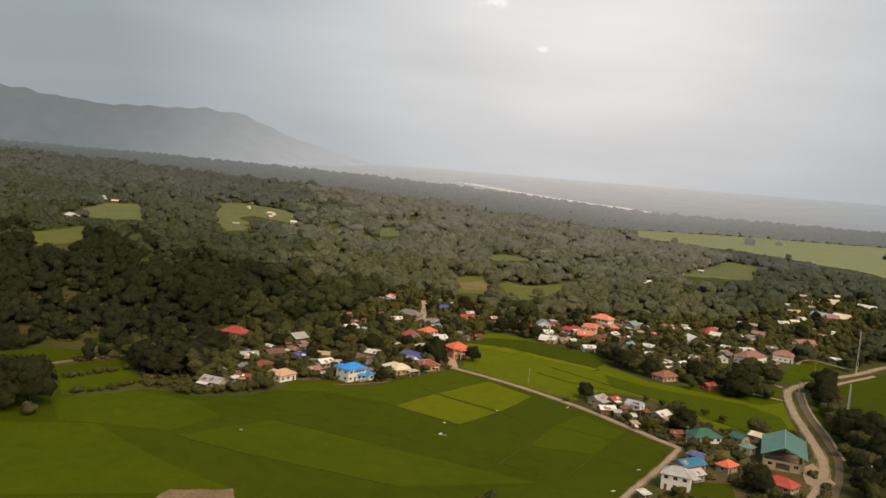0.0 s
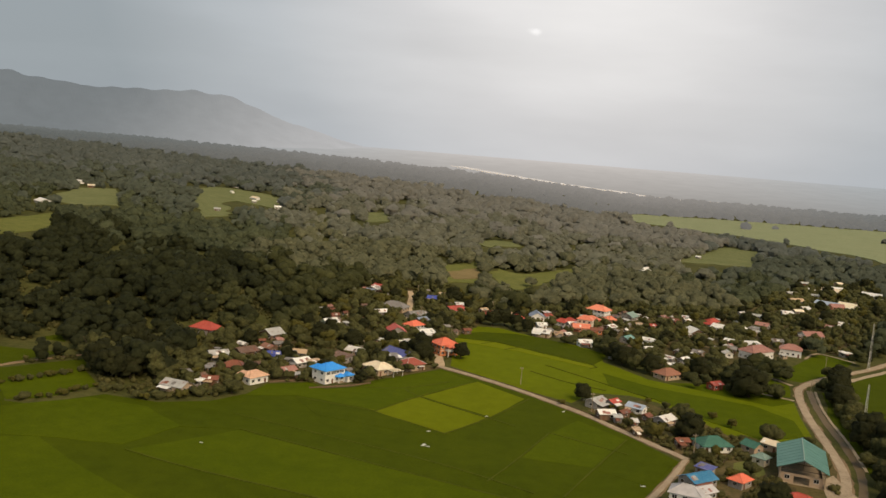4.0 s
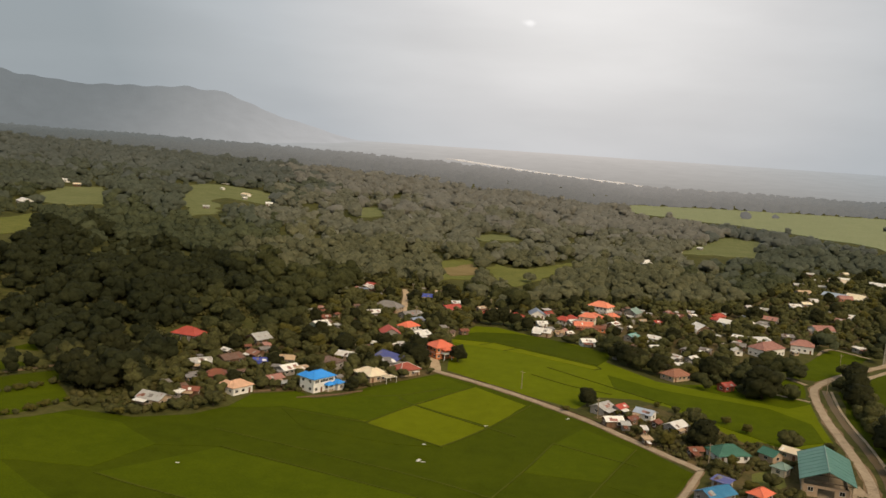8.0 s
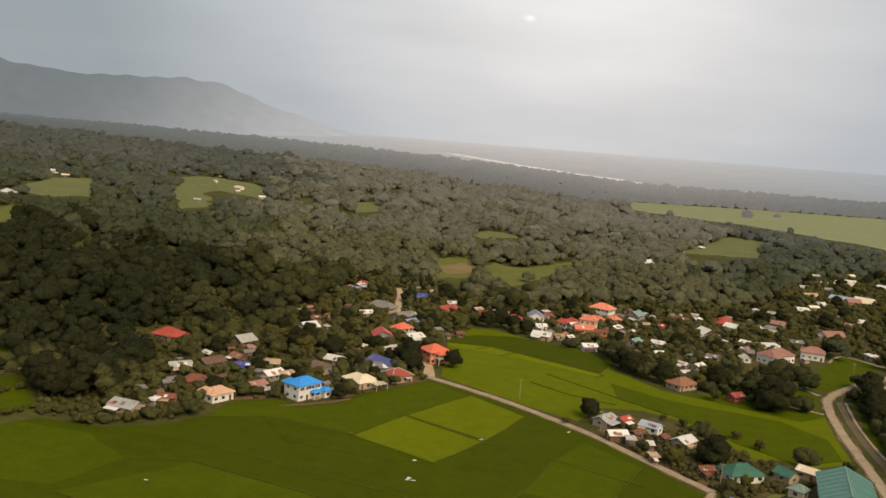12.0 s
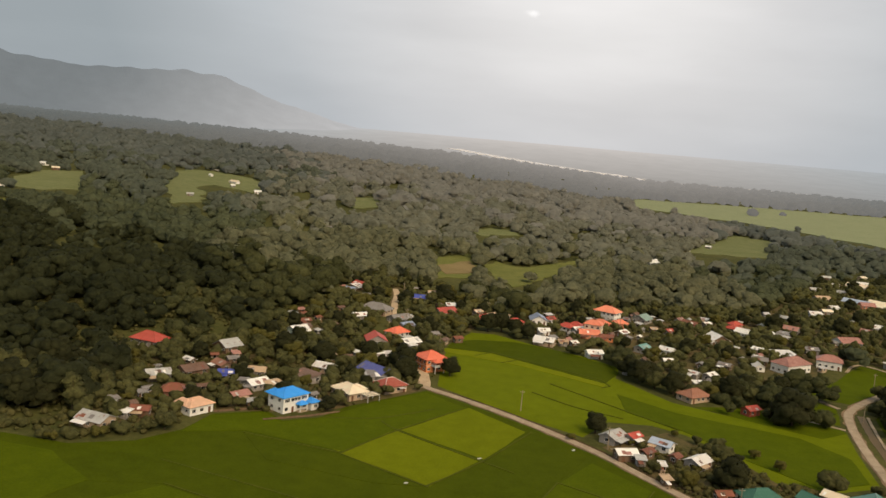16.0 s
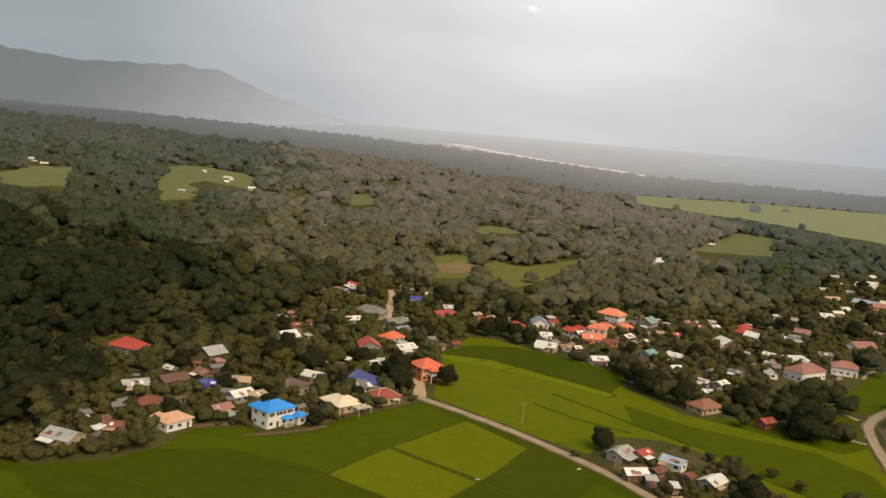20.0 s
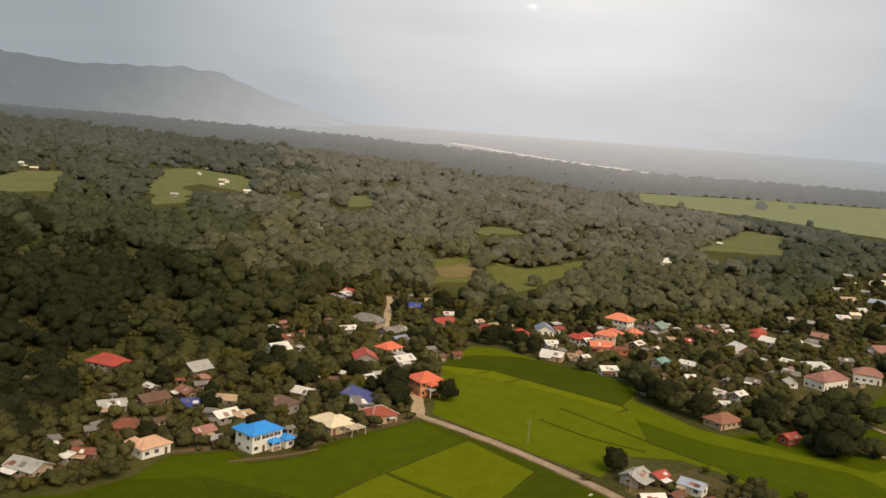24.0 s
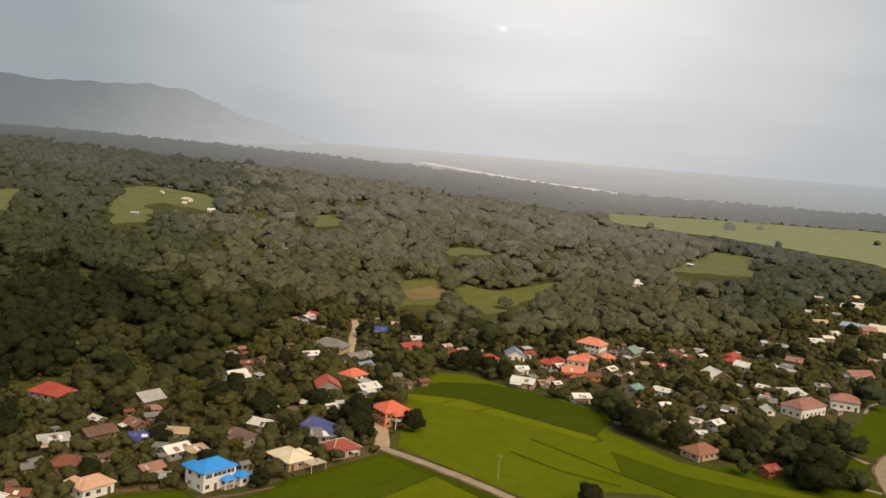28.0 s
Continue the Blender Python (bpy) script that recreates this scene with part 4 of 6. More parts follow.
    # openings on the sides
    for s in range(storeys):
        zc = 1.55 + s * h / storeys
        n = max(1, int((x1 - x0) / 2.6))
        door_at = rnd.randrange(n) if s == 0 and n > 1 else -1
        for k in range(n):
            px_ = x0 + (x1 - x0) * (k + 0.5) / n
            if k == door_at:
                part("door", DOOR, None, t, m=pose(px_, y0, 0))
            else:
                add_window(t, px_, y0, zc, 0)
        m = 0 if far else max(1, int((y1 - y0) / 3.0))
        for k in range(m):
            py_ = y0 + (y1 - y0) * (k + 0.5) / m
            add_window(t, x0, py_, zc, -90)
            add_window(t, x1, py_, zc, 90)
    # a lean-to with posts on some of the poorer houses
    if extras and not far and style in ("gable", "shed") and rnd.random() < 0.55:
        q = rnd.uniform(1.8, 2.8)
        bm = bmesh.new()
        lw = (x1 - x0) * rnd.uniform(0.4, 0.8)
        slab(bm, [(x0, y0 - q, h - 0.75), (x0 + lw, y0 - q, h - 0.75), (x0 + lw, y0 + 0.1, h - 0.3), (x0, y0 + 0.1, h - 0.3)], 0.08)
        lr = part("lean_to_roof", bm, ROOF[rnd.choice(("pale", "silver", "rust", "tan", roof))], t)
        for sx in (x0 + 0.15, x0 + lw - 0.15):
            bm = boxed((sx - 0.07, y0 - q + 0.1, -0.3, sx + 0.07, y0 - q + 0.24, h - 0.8))
            part("post", bm, BARK, lr)
    return t

# ---- village houses ----
house(-131.5, 399.6, 8, 10.6, 8.0, 2.7, "hip", "rust", "brick")
house(-166.1, 453.6, -15, 13.7, 10.3, 2.7, "hip", "red", "white")
house(-145.2, 415.6, 40, 9.8, 7.3, 2.7, "gable", "silver", "grey")
house(-148.8, 424.0, 56, 2.6, 2.6, 2.5, "flat", "grey", "white")
house(-134.4, 460.2, -30, 9.1, 10.0, 2.7, "front", "silver", "brown")
house(-127.9, 436.2, -38, 8.1, 6.1, 2.7, "gable", "brown", "brown")
house(-135.9, 425.6, 56, 10.9, 8.2, 2.7, "gable", "darkbrown", "brown")
house(-122.4, 426.4, 20, 6.7, 5.0, 2.7, "gable", "royal", "brown")
house(-113.1, 434.2, 8, 8.3, 6.2, 2.7, "gable", "tan", "grey")
house(-113.0, 420.8, 8, 5.0, 5.0, 2.5, "flat", "grey", "grey")
house(-107.9, 419.2, 56, 9.4, 7.1, 2.7, "gable", "pale", "grey")
house(-108.9, 402.9, 56, 7.9, 5.9, 2.7, "gable", "pinkrust", "brown")
house(-101.6, 420.5, 50, 7.2, 5.4, 2.7, "shed", "tan", "grey")
house(-141.3, 362.4, -15, 11.0, 8.3, 2.7, "gable", "silver", "white")
house(-132.7, 375.9, 8, 6.9, 5.1, 2.7, "gable", "rust", "brown")
house(-136.2, 372.0, -15, 4.4, 4.0, 2.5, "shed", "pale", "grey")
house(-146.0, 383.3, 50, 3.6, 4.0, 2.5, "shed", "grey", "brown")
house(-181.6, 427.9, -38, 5.1, 4.0, 2.5, "gable", "grey", "brown")
house(-93.8, 436.3, -30, 11.0, 8.2, 2.7, "shed", "darkbrown", "white")
house(-90.6, 452.6, -15, 9.4, 7.1, 2.7, "gable", "pale", "tan")
house(-68.7, 455.0, -38, 15.4, 11.0, 2.7, "gable", "violet", "grey")
house(-68.3, 448.1, 20, 9.9, 7.4, 2.7, "shed", "grey", "grey")
house(-114.8, 498.3, -38, 8.5, 9.3, 2.7, "front", "pale", "palegreen")
house(-80.2, 509.4, 20, 10.3, 11.4, 2.7, "front", "red", "white")
house(-73.6, 529.7, 56, 10.9, 8.2, 2.7, "hip", "orange", "white")
house(-64.6, 511.8, 50, 10.4, 7.8, 2.7, "gable", "pale", "grey")
house(-73.0, 480.5, 50, 5.7, 4.3, 2.5, "gable", "pale", "white")
house(-77.7, 559.9, 50, 12.3, 9.2, 2.7, "gable", "grey", "grey")
house(-71.9, 547.1, 56, 8.8, 6.6, 2.7, "gable", "bluegrey", "grey")
house(-92.6, 571.6, -15, 16.5, 11.0, 2.7, "hip", "grey", "tan")
house(-96.9, 548.8, 40, 8.4, 6.3, 2.7, "gable", "pale", "white")
house(-74.5, 569.3, -30, 5.5, 4.1, 2.5, "gable", "pale", "white")
house(-113.8, 626.7, -38, 8.7, 6.6, 2.7, "gable", "red", "white")
house(-115.3, 607.0, -15, 6.6, 5.0, 2.7, "gable", "bluegrey", "grey")
house(-114.1, 619.7, 56, 7.4, 5.5, 2.7, "shed", "pale", "white")
house(-76.6, 620.6, 8, 9.2, 6.9, 2.7, "gable", "royal", "grey")
house(-70.2, 641.0, 20, 8.3, 6.2, 2.7, "gable", "tan", "white")
house(-57.5, 593.1, 50, 13.3, 9.9, 2.7, "gable", "red", "white")
house(-55.5, 612.7, 20, 7.8, 5.9, 2.7, "shed", "pale", "white")
house(-39.9, 601.9, 50, 6.5, 4.8, 2.7, "gable", "tan", "grey")
house(-32.0, 596.0, 50, 7.0, 5.2, 2.7, "gable", "tan", "grey")
house(-43.5, 530.5, 40, 5.5, 4.1, 2.5, "gable", "rust", "brown")
house(-18.0, 583.8, 50, 10.1, 7.6, 2.7, "hip", "red", "white")
house(-5.4, 599.4, 8, 9.8, 10.8, 2.7, "front", "bluegrey", "white")
house(1.2, 603.5, 40, 6.5, 4.9, 2.7, "gable", "red", "white")
house(10.9, 587.4, -38, 9.1, 6.8, 2.7, "hip", "red", "white")
house(-2.0, 570.4, 20, 6.8, 5.1, 2.7, "gable", "pale", "white")
house(-1.0, 546.9, -15, 10.8, 8.1, 2.7, "gable", "pale", "tan")
house(16.4, 583.5, 40, 7.3, 5.5, 2.7, "gable", "pale", "grey")
house(35.1, 632.2, -30, 14.3, 10.7, 5.4, "hip", "salmon", "white", storeys=2)
house(22.0, 575.7, 8, 11.6, 8.7, 2.7, "gable", "salmon", "pink")
house(25.7, 565.8, 20, 4.9, 4.0, 2.5, "shed", "rust", "pink")
house(22.9, 530.9, 20, 8.5, 6.4, 2.7, "gable", "pale", "white")
house(46.1, 627.5, -30, 5.0, 4.0, 2.5, "gable", "grey", "grey")
house(55.6, 634.0, -30, 9.4, 10.4, 2.7, "front", "greygreen", "grey")
house(40.3, 586.8, 56, 8.0, 6.0, 2.7, "gable", "pale", "white")
house(48.1, 555.6, 56, 8.6, 6.4, 2.7, "gable", "teal", "grey")
house(60.5, 555.8, -30, 8.0, 6.0, 2.7, "gable", "pale", "white")
house(67.6, 607.1, 40, 5.4, 4.1, 2.5, "gable", "red", "grey")
house(83.4, 634.6, -30, 9.5, 7.1, 2.7, "gable", "rust", "pink")
house(94.8, 654.2, -15, 6.0, 4.5, 2.5, "shed", "pale", "white")
house(83.5, 596.9, -38, 5.3, 4.0, 2.5, "gable", "rust", "brown")
house(92.2, 597.7, 20, 10.6, 11.7, 2.7, "front", "pale", "white")
house(108.6, 635.1, 50, 9.7, 7.3, 2.7, "hip", "red", "white")
house(111.9, 625.1, 50, 7.6, 8.4, 2.7, "front", "pale", "white")
house(144.9, 652.1, -30, 10.8, 8.1, 2.7, "gable", "pinkrust", "grey")
house(137.2, 634.0, -38, 8.5, 6.3, 2.7, "shed", "grey", "brown")
house(67.3, 512.9, -38, 5.8, 4.4, 2.5, "gable", "pale", "white")
house(74.5, 512.1, 50, 7.3, 5.5, 2.7, "gable", "pale", "grey")
house(61.5, 474.7, 40, 12.3, 9.2, 2.7, "hip", "brown", "tan")
house(122.7, 575.7, 20, 12.2, 9.2, 2.7, "shed", "pale", "grey")
house(102.6, 542.4, 8, 5.7, 6.3, 2.5, "front", "pale", "white")
house(106.6, 561.7, -38, 5.3, 4.0, 2.5, "gable", "pale", "grey")
house(171.4, 630.8, 20, 14.5, 10.9, 2.7, "gable", "pinkrust", "white")
house(195.5, 671.3, -38, 7.4, 5.5, 2.7, "gable", "pinkrust", "grey")
house(209.1, 690.6, -30, 7.6, 5.7, 2.7, "gable", "pale", "white")
house(259.5, 886.6, -30, 18.7, 11.0, 2.7, "gable", "cream", "white")
house(227.4, 790.2, -38, 19.4, 11.0, 2.7, "gable", "palebl", "white")
house(232.6, 781.8, 8, 12.6, 9.4, 2.7, "gable", "pinkrust", "pink")
house(241.1, 783.7, 50, 13.6, 15.0, 2.7, "front", "cream", "white")
house(203.7, 794.4, 20, 12.6, 9.5, 2.7, "gable", "tan", "grey")
house(200.5, 755.1, 20, 7.4, 5.5, 2.7, "gable", "pale", "white")
house(238.9, 880.5, -15, 6.5, 4.9, 2.7, "gable", "pale", "white")
house(292.5, 880.9, -38, 18.8, 11.0, 2.7, "gable", "pale", "white")
house(176.9, 578.8, 40, 7.1, 5.3, 2.7, "shed", "pale", "grey")
house(82.1, 462.5, 40, 7.5, 5.6, 2.7, "gable", "red", "rust")
house(93.7, 639.5, 40, 6.0, 4.5, 2.7, "gable", "pale", "grey")
house(93.5, 925.8, 50, 10.0, 7.5, 2.7, "gable", "pale", "white")
house(78.4, 644.1, 50, 6.1, 4.5, 2.7, "gable", "pinkrust", "grey")
house(24.1, 408.2, 56, 9.2, 6.9, 2.7, "gable", "silver", "grey")
house(31.2, 410.0, 50, 6.5, 4.9, 2.7, "gable", "red", "grey")
house(40.7, 405.5, -30, 8.2, 6.2, 2.7, "gable", "palebl", "white")
house(27.2, 391.5, 20, 7.9, 5.9, 2.7, "gable", "pale", "white")
house(34.5, 395.8, 50, 5.8, 4.3, 2.5, "gable", "rust", "brown")
house(38.3, 384.6, 8, 2.8, 4.0, 2.5, "shed", "pale", "white")
house(38.1, 372.8, 20, 3.6, 4.0, 2.5, "shed", "tan", "brown")
house(50.7, 392.4, 50, 8.9, 6.7, 2.7, "gable", "pale", "grey")
house(53.8, 365.8, 20, 5.8, 4.3, 2.5, "gable", "rust", "brown")
house(65.0, 366.5, 20, 12.8, 9.6, 2.7, "hip", "green", "white")
house(80.0, 369.3, 40, 6.2, 7.0, 2.7, "front", "green", "tan")
house(88.3, 373.5, -38, 7.7, 5.8, 3.0, "gable", "cream", "tan")
house(80.2, 355.6, 50, 5.4, 5.6, 2.9, "hip", "greygreen", "cream")
house(53.6, 325.8, 40, 11.8, 8.0, 2.7, "gable", "blue", "grey")
house(57.8, 337.0, -38, 6.4, 4.8, 2.7, "shed", "violet", "grey")
house(67.8, 329.5, 50, 7.5, 6.0, 2.7, "hip", "orange", "white")
house(46.6, 303.4, -15, 10.4, 7.8, 5.6, "hip", "palegrey", "white", storeys=2)
house(83.6, 315.5, -38, 11.0, 8.0, 2.7, "hip", "red", "grey")
house(34.6, 288.4, 40, 3.8, 4.0, 2.5, "shed", "pale", "white")
house(53.0, 313.6, 40, 9.0, 6.2, 2.9, "gable", "palegrey", "white")
house(122.8, 350.5, 40, 7.2, 5.4, 2.7, "gable", "pale", "grey")
house(-44.0, 1599.3, 20, 12.1, 9.1, 2.7, "gable", "pale", "white")
house(18.7, 1786.1, 56, 20.3, 11.0, 2.7, "gable", "pale", "white")
house(68.9, 1691.4, -38, 8.6, 6.4, 2.7, "gable", "pale", "white")
house(-441.3, 762.5, -38, 14.5, 10.9, 2.7, "gable", "pale", "white")
house(-395.7, 1099.0, -38, 5.9, 4.4, 2.5, "gable", "pale", "white")
house(-340.5, 1021.0, 40, 5.5, 4.1, 2.5, "gable", "pale", "white")
house(-304.7, 997.5, 20, 7.9, 5.9, 2.7, "gable", "pale", "white")
house(141.8, 2363.1, 56, 38.9, 11.0, 2.7, "shed", "pale", "white")
house(91.9, 913.0, 20, 10.5, 7.8, 2.7, "gable", "pale", "white")
house(-186.0, 830.0, 40, 5.4, 4.0, 2.5, "gable", "grey", "grey")
house(24.7, 583.9, -15, 10.1, 7.6, 6.4, "hip", "salmon", "cream", storeys=2)
house(119.3, 548.7, 40, 18.8, 11.0, 4.4, "hip", "pinkrust", "white", storeys=1)
house(142.6, 566.3, -15, 12.8, 9.6, 4.2, "hip", "pinkrust", "white")
house(-109.0, 413.1, 40, 3.4, 3.4, 2.5, "flat", "grey", "grey")
house(36.8, 505.2, 40, 4.7, 4.0, 2.5, "gable", "pale", "grey")
house(58.0, 532.8, 20, 5.6, 4.2, 2.5, "gable", "pale", "white")
house(66.7, 496.4, 20, 5.1, 4.0, 2.5, "shed", "pale", "white")
house(56.5, 504.6, 50, 4.7, 4.0, 2.5, "gable", "tan", "brown")
house(85.4, 535.8, -30, 6.7, 5.0, 2.7, "gable", "grey", "brown")
house(110.9, 581.4, -38, 6.4, 4.8, 2.7, "gable", "pale", "white")
house(106.3, 556.3, -15, 8.2, 6.2, 2.7, "gable", "grey", "brown")
house(141.8, 596.2, 8, 7.9, 5.9, 2.7, "gable", "grey", "white")
house(59.1, 607.2, 20, 4.8, 4.0, 2.5, "gable", "tan", "grey")
house(8.1, 549.4, 8, 5.2, 4.0, 2.5, "gable", "tan", "grey")
house(13.5, 549.6, 40, 4.7, 4.0, 2.5, "gable", "pale", "brown")
house(-23.3, 599.2, -15, 4.7, 4.0, 2.5, "gable", "tan", "brown")
house(-92.3, 471.5, 50, 4.0, 4.0, 2.5, "gable", "tan", "grey")
house(-83.3, 482.0, -30, 4.5, 4.0, 2.5, "gable", "pale", "brown")
house(-141.3, 436.4, -30, 5.4, 4.0, 2.5, "gable", "pale", "brown")
house(-140.5, 393.2, 40, 3.7, 4.0, 2.5, "shed", "grey", "brown")
house(-117.3, 518.0, 40, 5.9, 4.5, 2.5, "gable", "rust", "brown")
house(31.8, 387.9, 8, 3.9, 4.0, 2.5, "shed", "silver", "grey")
house(43.7, 394.3, 56, 4.5, 4.0, 2.5, "gable", "rust", "brown")


for x_, y_, w_ in ((-523, 968, 9), (-493.6, 939.4, 8), (-425.6, 1186.5, 11), (-352.6, 1059.4, 11), (-319.3, 1060.7, 12), (-334.8, 894.6, 7), (-69.1, 1659, 12), (26, 1885, 18), (104.8, 1752, 10), (482.6, 2221, 22),
                   (-18.7, 1397, 11), (-26.4, 1234, 9), (118, 1064, 12), (131, 1082, 9), (150, 1120, 10), (142, 1058, 8), (172, 1105, 7), (285, 955, 9), (246, 930, 8), (268, 905, 12), (212, 842, 9), (232, 842, 7), (190, 735, 8), (178, 720, 9), (150, 690, 8)):
    house(x_, y_, (x_ * 7) % 80 - 35, w_, w_ * 0.7, 2.7, "gable", ("pale", "pale", "silver", "cream")[int(y_) % 4], "white")


house(29.5, 603, -30, 9.5, 8.0, 3.4, "hip", "salmon", "orange")
house(41, 612, 20, 8.5, 6.5, 3.0, "hip", "salmon", "pink")
house(15.5, 594, -15, 7.5, 6.0, 2.7, "hip", "red", "pink")
house(31, 571, 8, 7.5, 5.6, 2.7, "gable", "rust", "orange")
house(-34, 588, -20, 8.0, 6.0, 2.7, "hip", "red", "pink")
house(112, 648, 30, 8.0, 6.2, 2.7, "hip", "red", "tan")


# ---- landmark houses ----
def local(x, y, rot, a, b):
    """A place a metres along and b across from a corner, for a house turned by rot."""
    c, s = math.cos(radians(rot)), math.sin(radians(rot))
    return x + c * a - s * b, y + s * a + c * b


# white two-storey house with the bright blue roof
bx, by = local(-89.8, 394.2, 57, 5.7, 4.1)
blue = house(bx, by, 57, 12.4, 9.3, 5.9, "hip", "brightblue", "white", 2.1, 2, label="white two-storey house with bright blue hip roof and porch", extras=False)
bm = bmesh.new()
hip_roof(bm, 0.2, -6.4, 3.6, -4.0, 3.0, 1.0, 0.35)
porch = part("porch_roof", bm, ROOF["brightblue"], blue)
for px_ in (0.4, 3.4):
    part("column", boxed((px_ - 0.15, -6.3, -0.3, px_ + 0.15, -6.0, 3.0)), WALL["white"], porch)
part("porch_floor", boxed((0.2, -6.4, -0.3, 3.6, -4.0, 0.25)), CONC, blue)
bm = bmesh.new()
hip_roof(bm, 4.9, -7.0, 8.6, -2.6, 3.1, 1.1, 0.45)
part("annex_roof", bm, ROOF["brightblue"], blue)
part("annex_wall", boxed((5.05, -6.8, -0.4, 8.5, -2.7, 3.06)), WALL["white"], blue)
add_window(blue, 6.8, -6.8, 1.5, 0)
add_window(blue, 8.5, -4.7, 1.5, 90)
bm = bmesh.new()
hip_roof(bm, -5.6, 0.4, -1.4, 5.4, 5.95, 1.5, 0.5)
part("wing_roof", bm, ROOF["brightblue"], blue)
part("eaves_band", boxed((-5.75, -4.2, 5.35, 5.75, 4.2, 5.62)), FRAME, blue)
for k in range(3):
    add_window(blue, -3.6 + k * 3.4, -4.1, 4.55, 0, 1.05)

# long low garden wall in front of it
for (ax_, ay_), (cx_, cy_) in (((-94, 386), (-80, 396)), ((-80, 396), (-72, 404)), ((-112, 388), (-97, 399))):
    gw = thing("garden_wall", pose(ax_, ay_, ground_z(ax_, ay_), 0, 0, math.degrees(math.atan2(cy_ - ay_, cx_ - ax_))), "low weathered brown garden wall at the paddy's edge", "wall")
    ln = math.dist((ax_, ay_), (cx_, cy_))
    part("panel", boxed((0, -0.1, -0.3, ln, 0.1, 0.6)), WALL["brown"], gw)
    for k in range(int(ln / 3) + 1):
        part("pillar", boxed((k * 3 - 0.14, -0.16, -0.3, k * 3 + 0.14, 0.16, 0.75)), WALL["brown"], gw)

# small white house with the peach roof
px0, py0 = local(-117.4, 380.0, 59, 5.0, 4.0)
peach = house(px0, py0, 59, 10.6, 8.2, 3.2, "hip", "peach", "white", 1.9, label="small white house with peach hip roof at paddy edge", extras=False)
bm = bmesh.new()
hip_roof(bm, -4.6, -1.0, -1.2, 4.9, 3.3, 1.6, 0.5)
part("wing_roof", bm, ROOF["peach"], peach)

# cream-roofed bungalow with a slatted carport
cx0, cy0 = local(-71.5, 416.6, 50, 4.6, 6.0)
cream = house(cx0, cy0, 50, 9.6, 12.4, 3.0, "hip", "cream", "tan", 2.2, label="bungalow with wide cream hip roof", extras=False)
bm = bmesh.new()
hip_roof(bm, 0.8, -2.4, 6.0, 2.6, 3.05, 1.5, 0.5)
part("wing_roof", bm, ROOF["cream"], cream)
part("wing_wall", boxed((4.2, -2.2, -0.3, 5.8, 2.4, 3.0)), WALL["tan"], cream)
car_x, car_y = local(-71.5, 416.6, 50, 5.3, -4.4)
cp = thing("carport", pose(car_x, car_y, 0, 0, 0, 50), "open carport with pale slatted roof beside the bungalow", "carport")
for sx in (0.1, 5.5):
    for sy in (0.1, 3.9):
        part("post", boxed((sx - 0.08, sy - 0.08, -0.2, sx + 0.08, sy + 0.08, 2.5)), FRAME, cp)
for sy in (0.05, 2.0, 3.85):
    part("beam", boxed((-0.1, sy - 0.06, 2.5, 5.8, sy + 0.06, 2.62)), FRAME, cp)
for k in range(8):
    part("slat", boxed((k * 0.76 - 0.1, -0.2, 2.62, k * 0.76 + 0.36, 4.2, 2.7)), ROOF["cream"], cp)

# red hip roof with white hip lines
rx0, ry0 = local(-60.8, 430.2, 46, 5.6, 4.6)
redh = house(rx0, ry0, 46, 11.6, 9.4, 3.0, "hip", "brick", "tan", 2.3, label="house with dark red hip roof and white ridge lines", extras=False)
for ob in redh.children:
    if ob.name.startswith("ridge_cap"):
        ob.data.materials[0] = FRAME
part("awning", boxed((1.0, -6.2, 2.1, 3.6, -4.2, 2.2)), FRAME, redh)

# orange two-storey house at the head of the road
orange = house(-49.5, 476, 40, 11.6, 11.0, 5.7, "hip", "orange", "orange", 2.6, 2, label="two-storey orange house with orange hip roof and balcony", extras=False)
bm = bmesh.new()
hip_roof(bm, -2.6, -8.2, 2.0, -4.9, 5.0, 1.1, 0.3)
part("porch_roof", bm, ROOF["orange"], orange)
balc = part("balcony", boxed((-2.6, -8.0, 2.75, 2.0, -4.9, 2.95), (-2.6, -8.0, 2.95, 2.0, -7.9, 3.8), (-2.6, -7.9, 2.95, -2.5, -4.9, 3.8), (1.9, -7.9, 2.95, 2.0, -4.9, 3.8)), WALL["white"], orange)
for sx in (-2.4, 1.8):
    part("column", boxed((sx - 0.16, -7.9, -0.3, sx + 0.16, -7.6, 5.0)), WALL["white"], balc)
part("floor_band", boxed((-5.3, -5.0, 2.8, 5.3, 5.0, 3.05)), FRAME, orange)

# covered court with the big green roof
gx0, gy0 = local(81.8, 338.0, -13, 7.6, 13.5)
court = thing("covered_court", pose(gx0, gy0, 0, 0, 0, -13), "open-sided village court with large green gable roof", "hall")
taken.append((gx0, gy0, 15))
W2, L2, EH, RH = 8.3, 14.0, 5.6, 9.2
for sgn in (-1, 1):
    bm = bmesh.new()
    pts = [(sgn * W2, -L2, EH), (0, -L2, RH), (0, L2, RH), (sgn * W2, L2, EH)]
    slab(bm, pts if sgn < 0 else pts[::-1], 0.14)
    part("roof_slope", bm, ROOF["courtgreen"], court)
    for k in range(9):
        u = k / 8
        bm = bmesh.new()
        rod(bm, (sgn * W2, -L2 + 28 * u, EH + 0.05), (0, -L2 + 28 * u, RH + 0.05), 0.05, 0.05, 4)
        part("seam", bm, ROOF["courtgreen"], court)
bm = bmesh.new()
rod(bm, (0, -L2, RH + 0.02), (0, L2, RH + 0.02), 0.2, 0.2, 6)
part("ridge_cap", bm, ROOF["greygreen"], court)
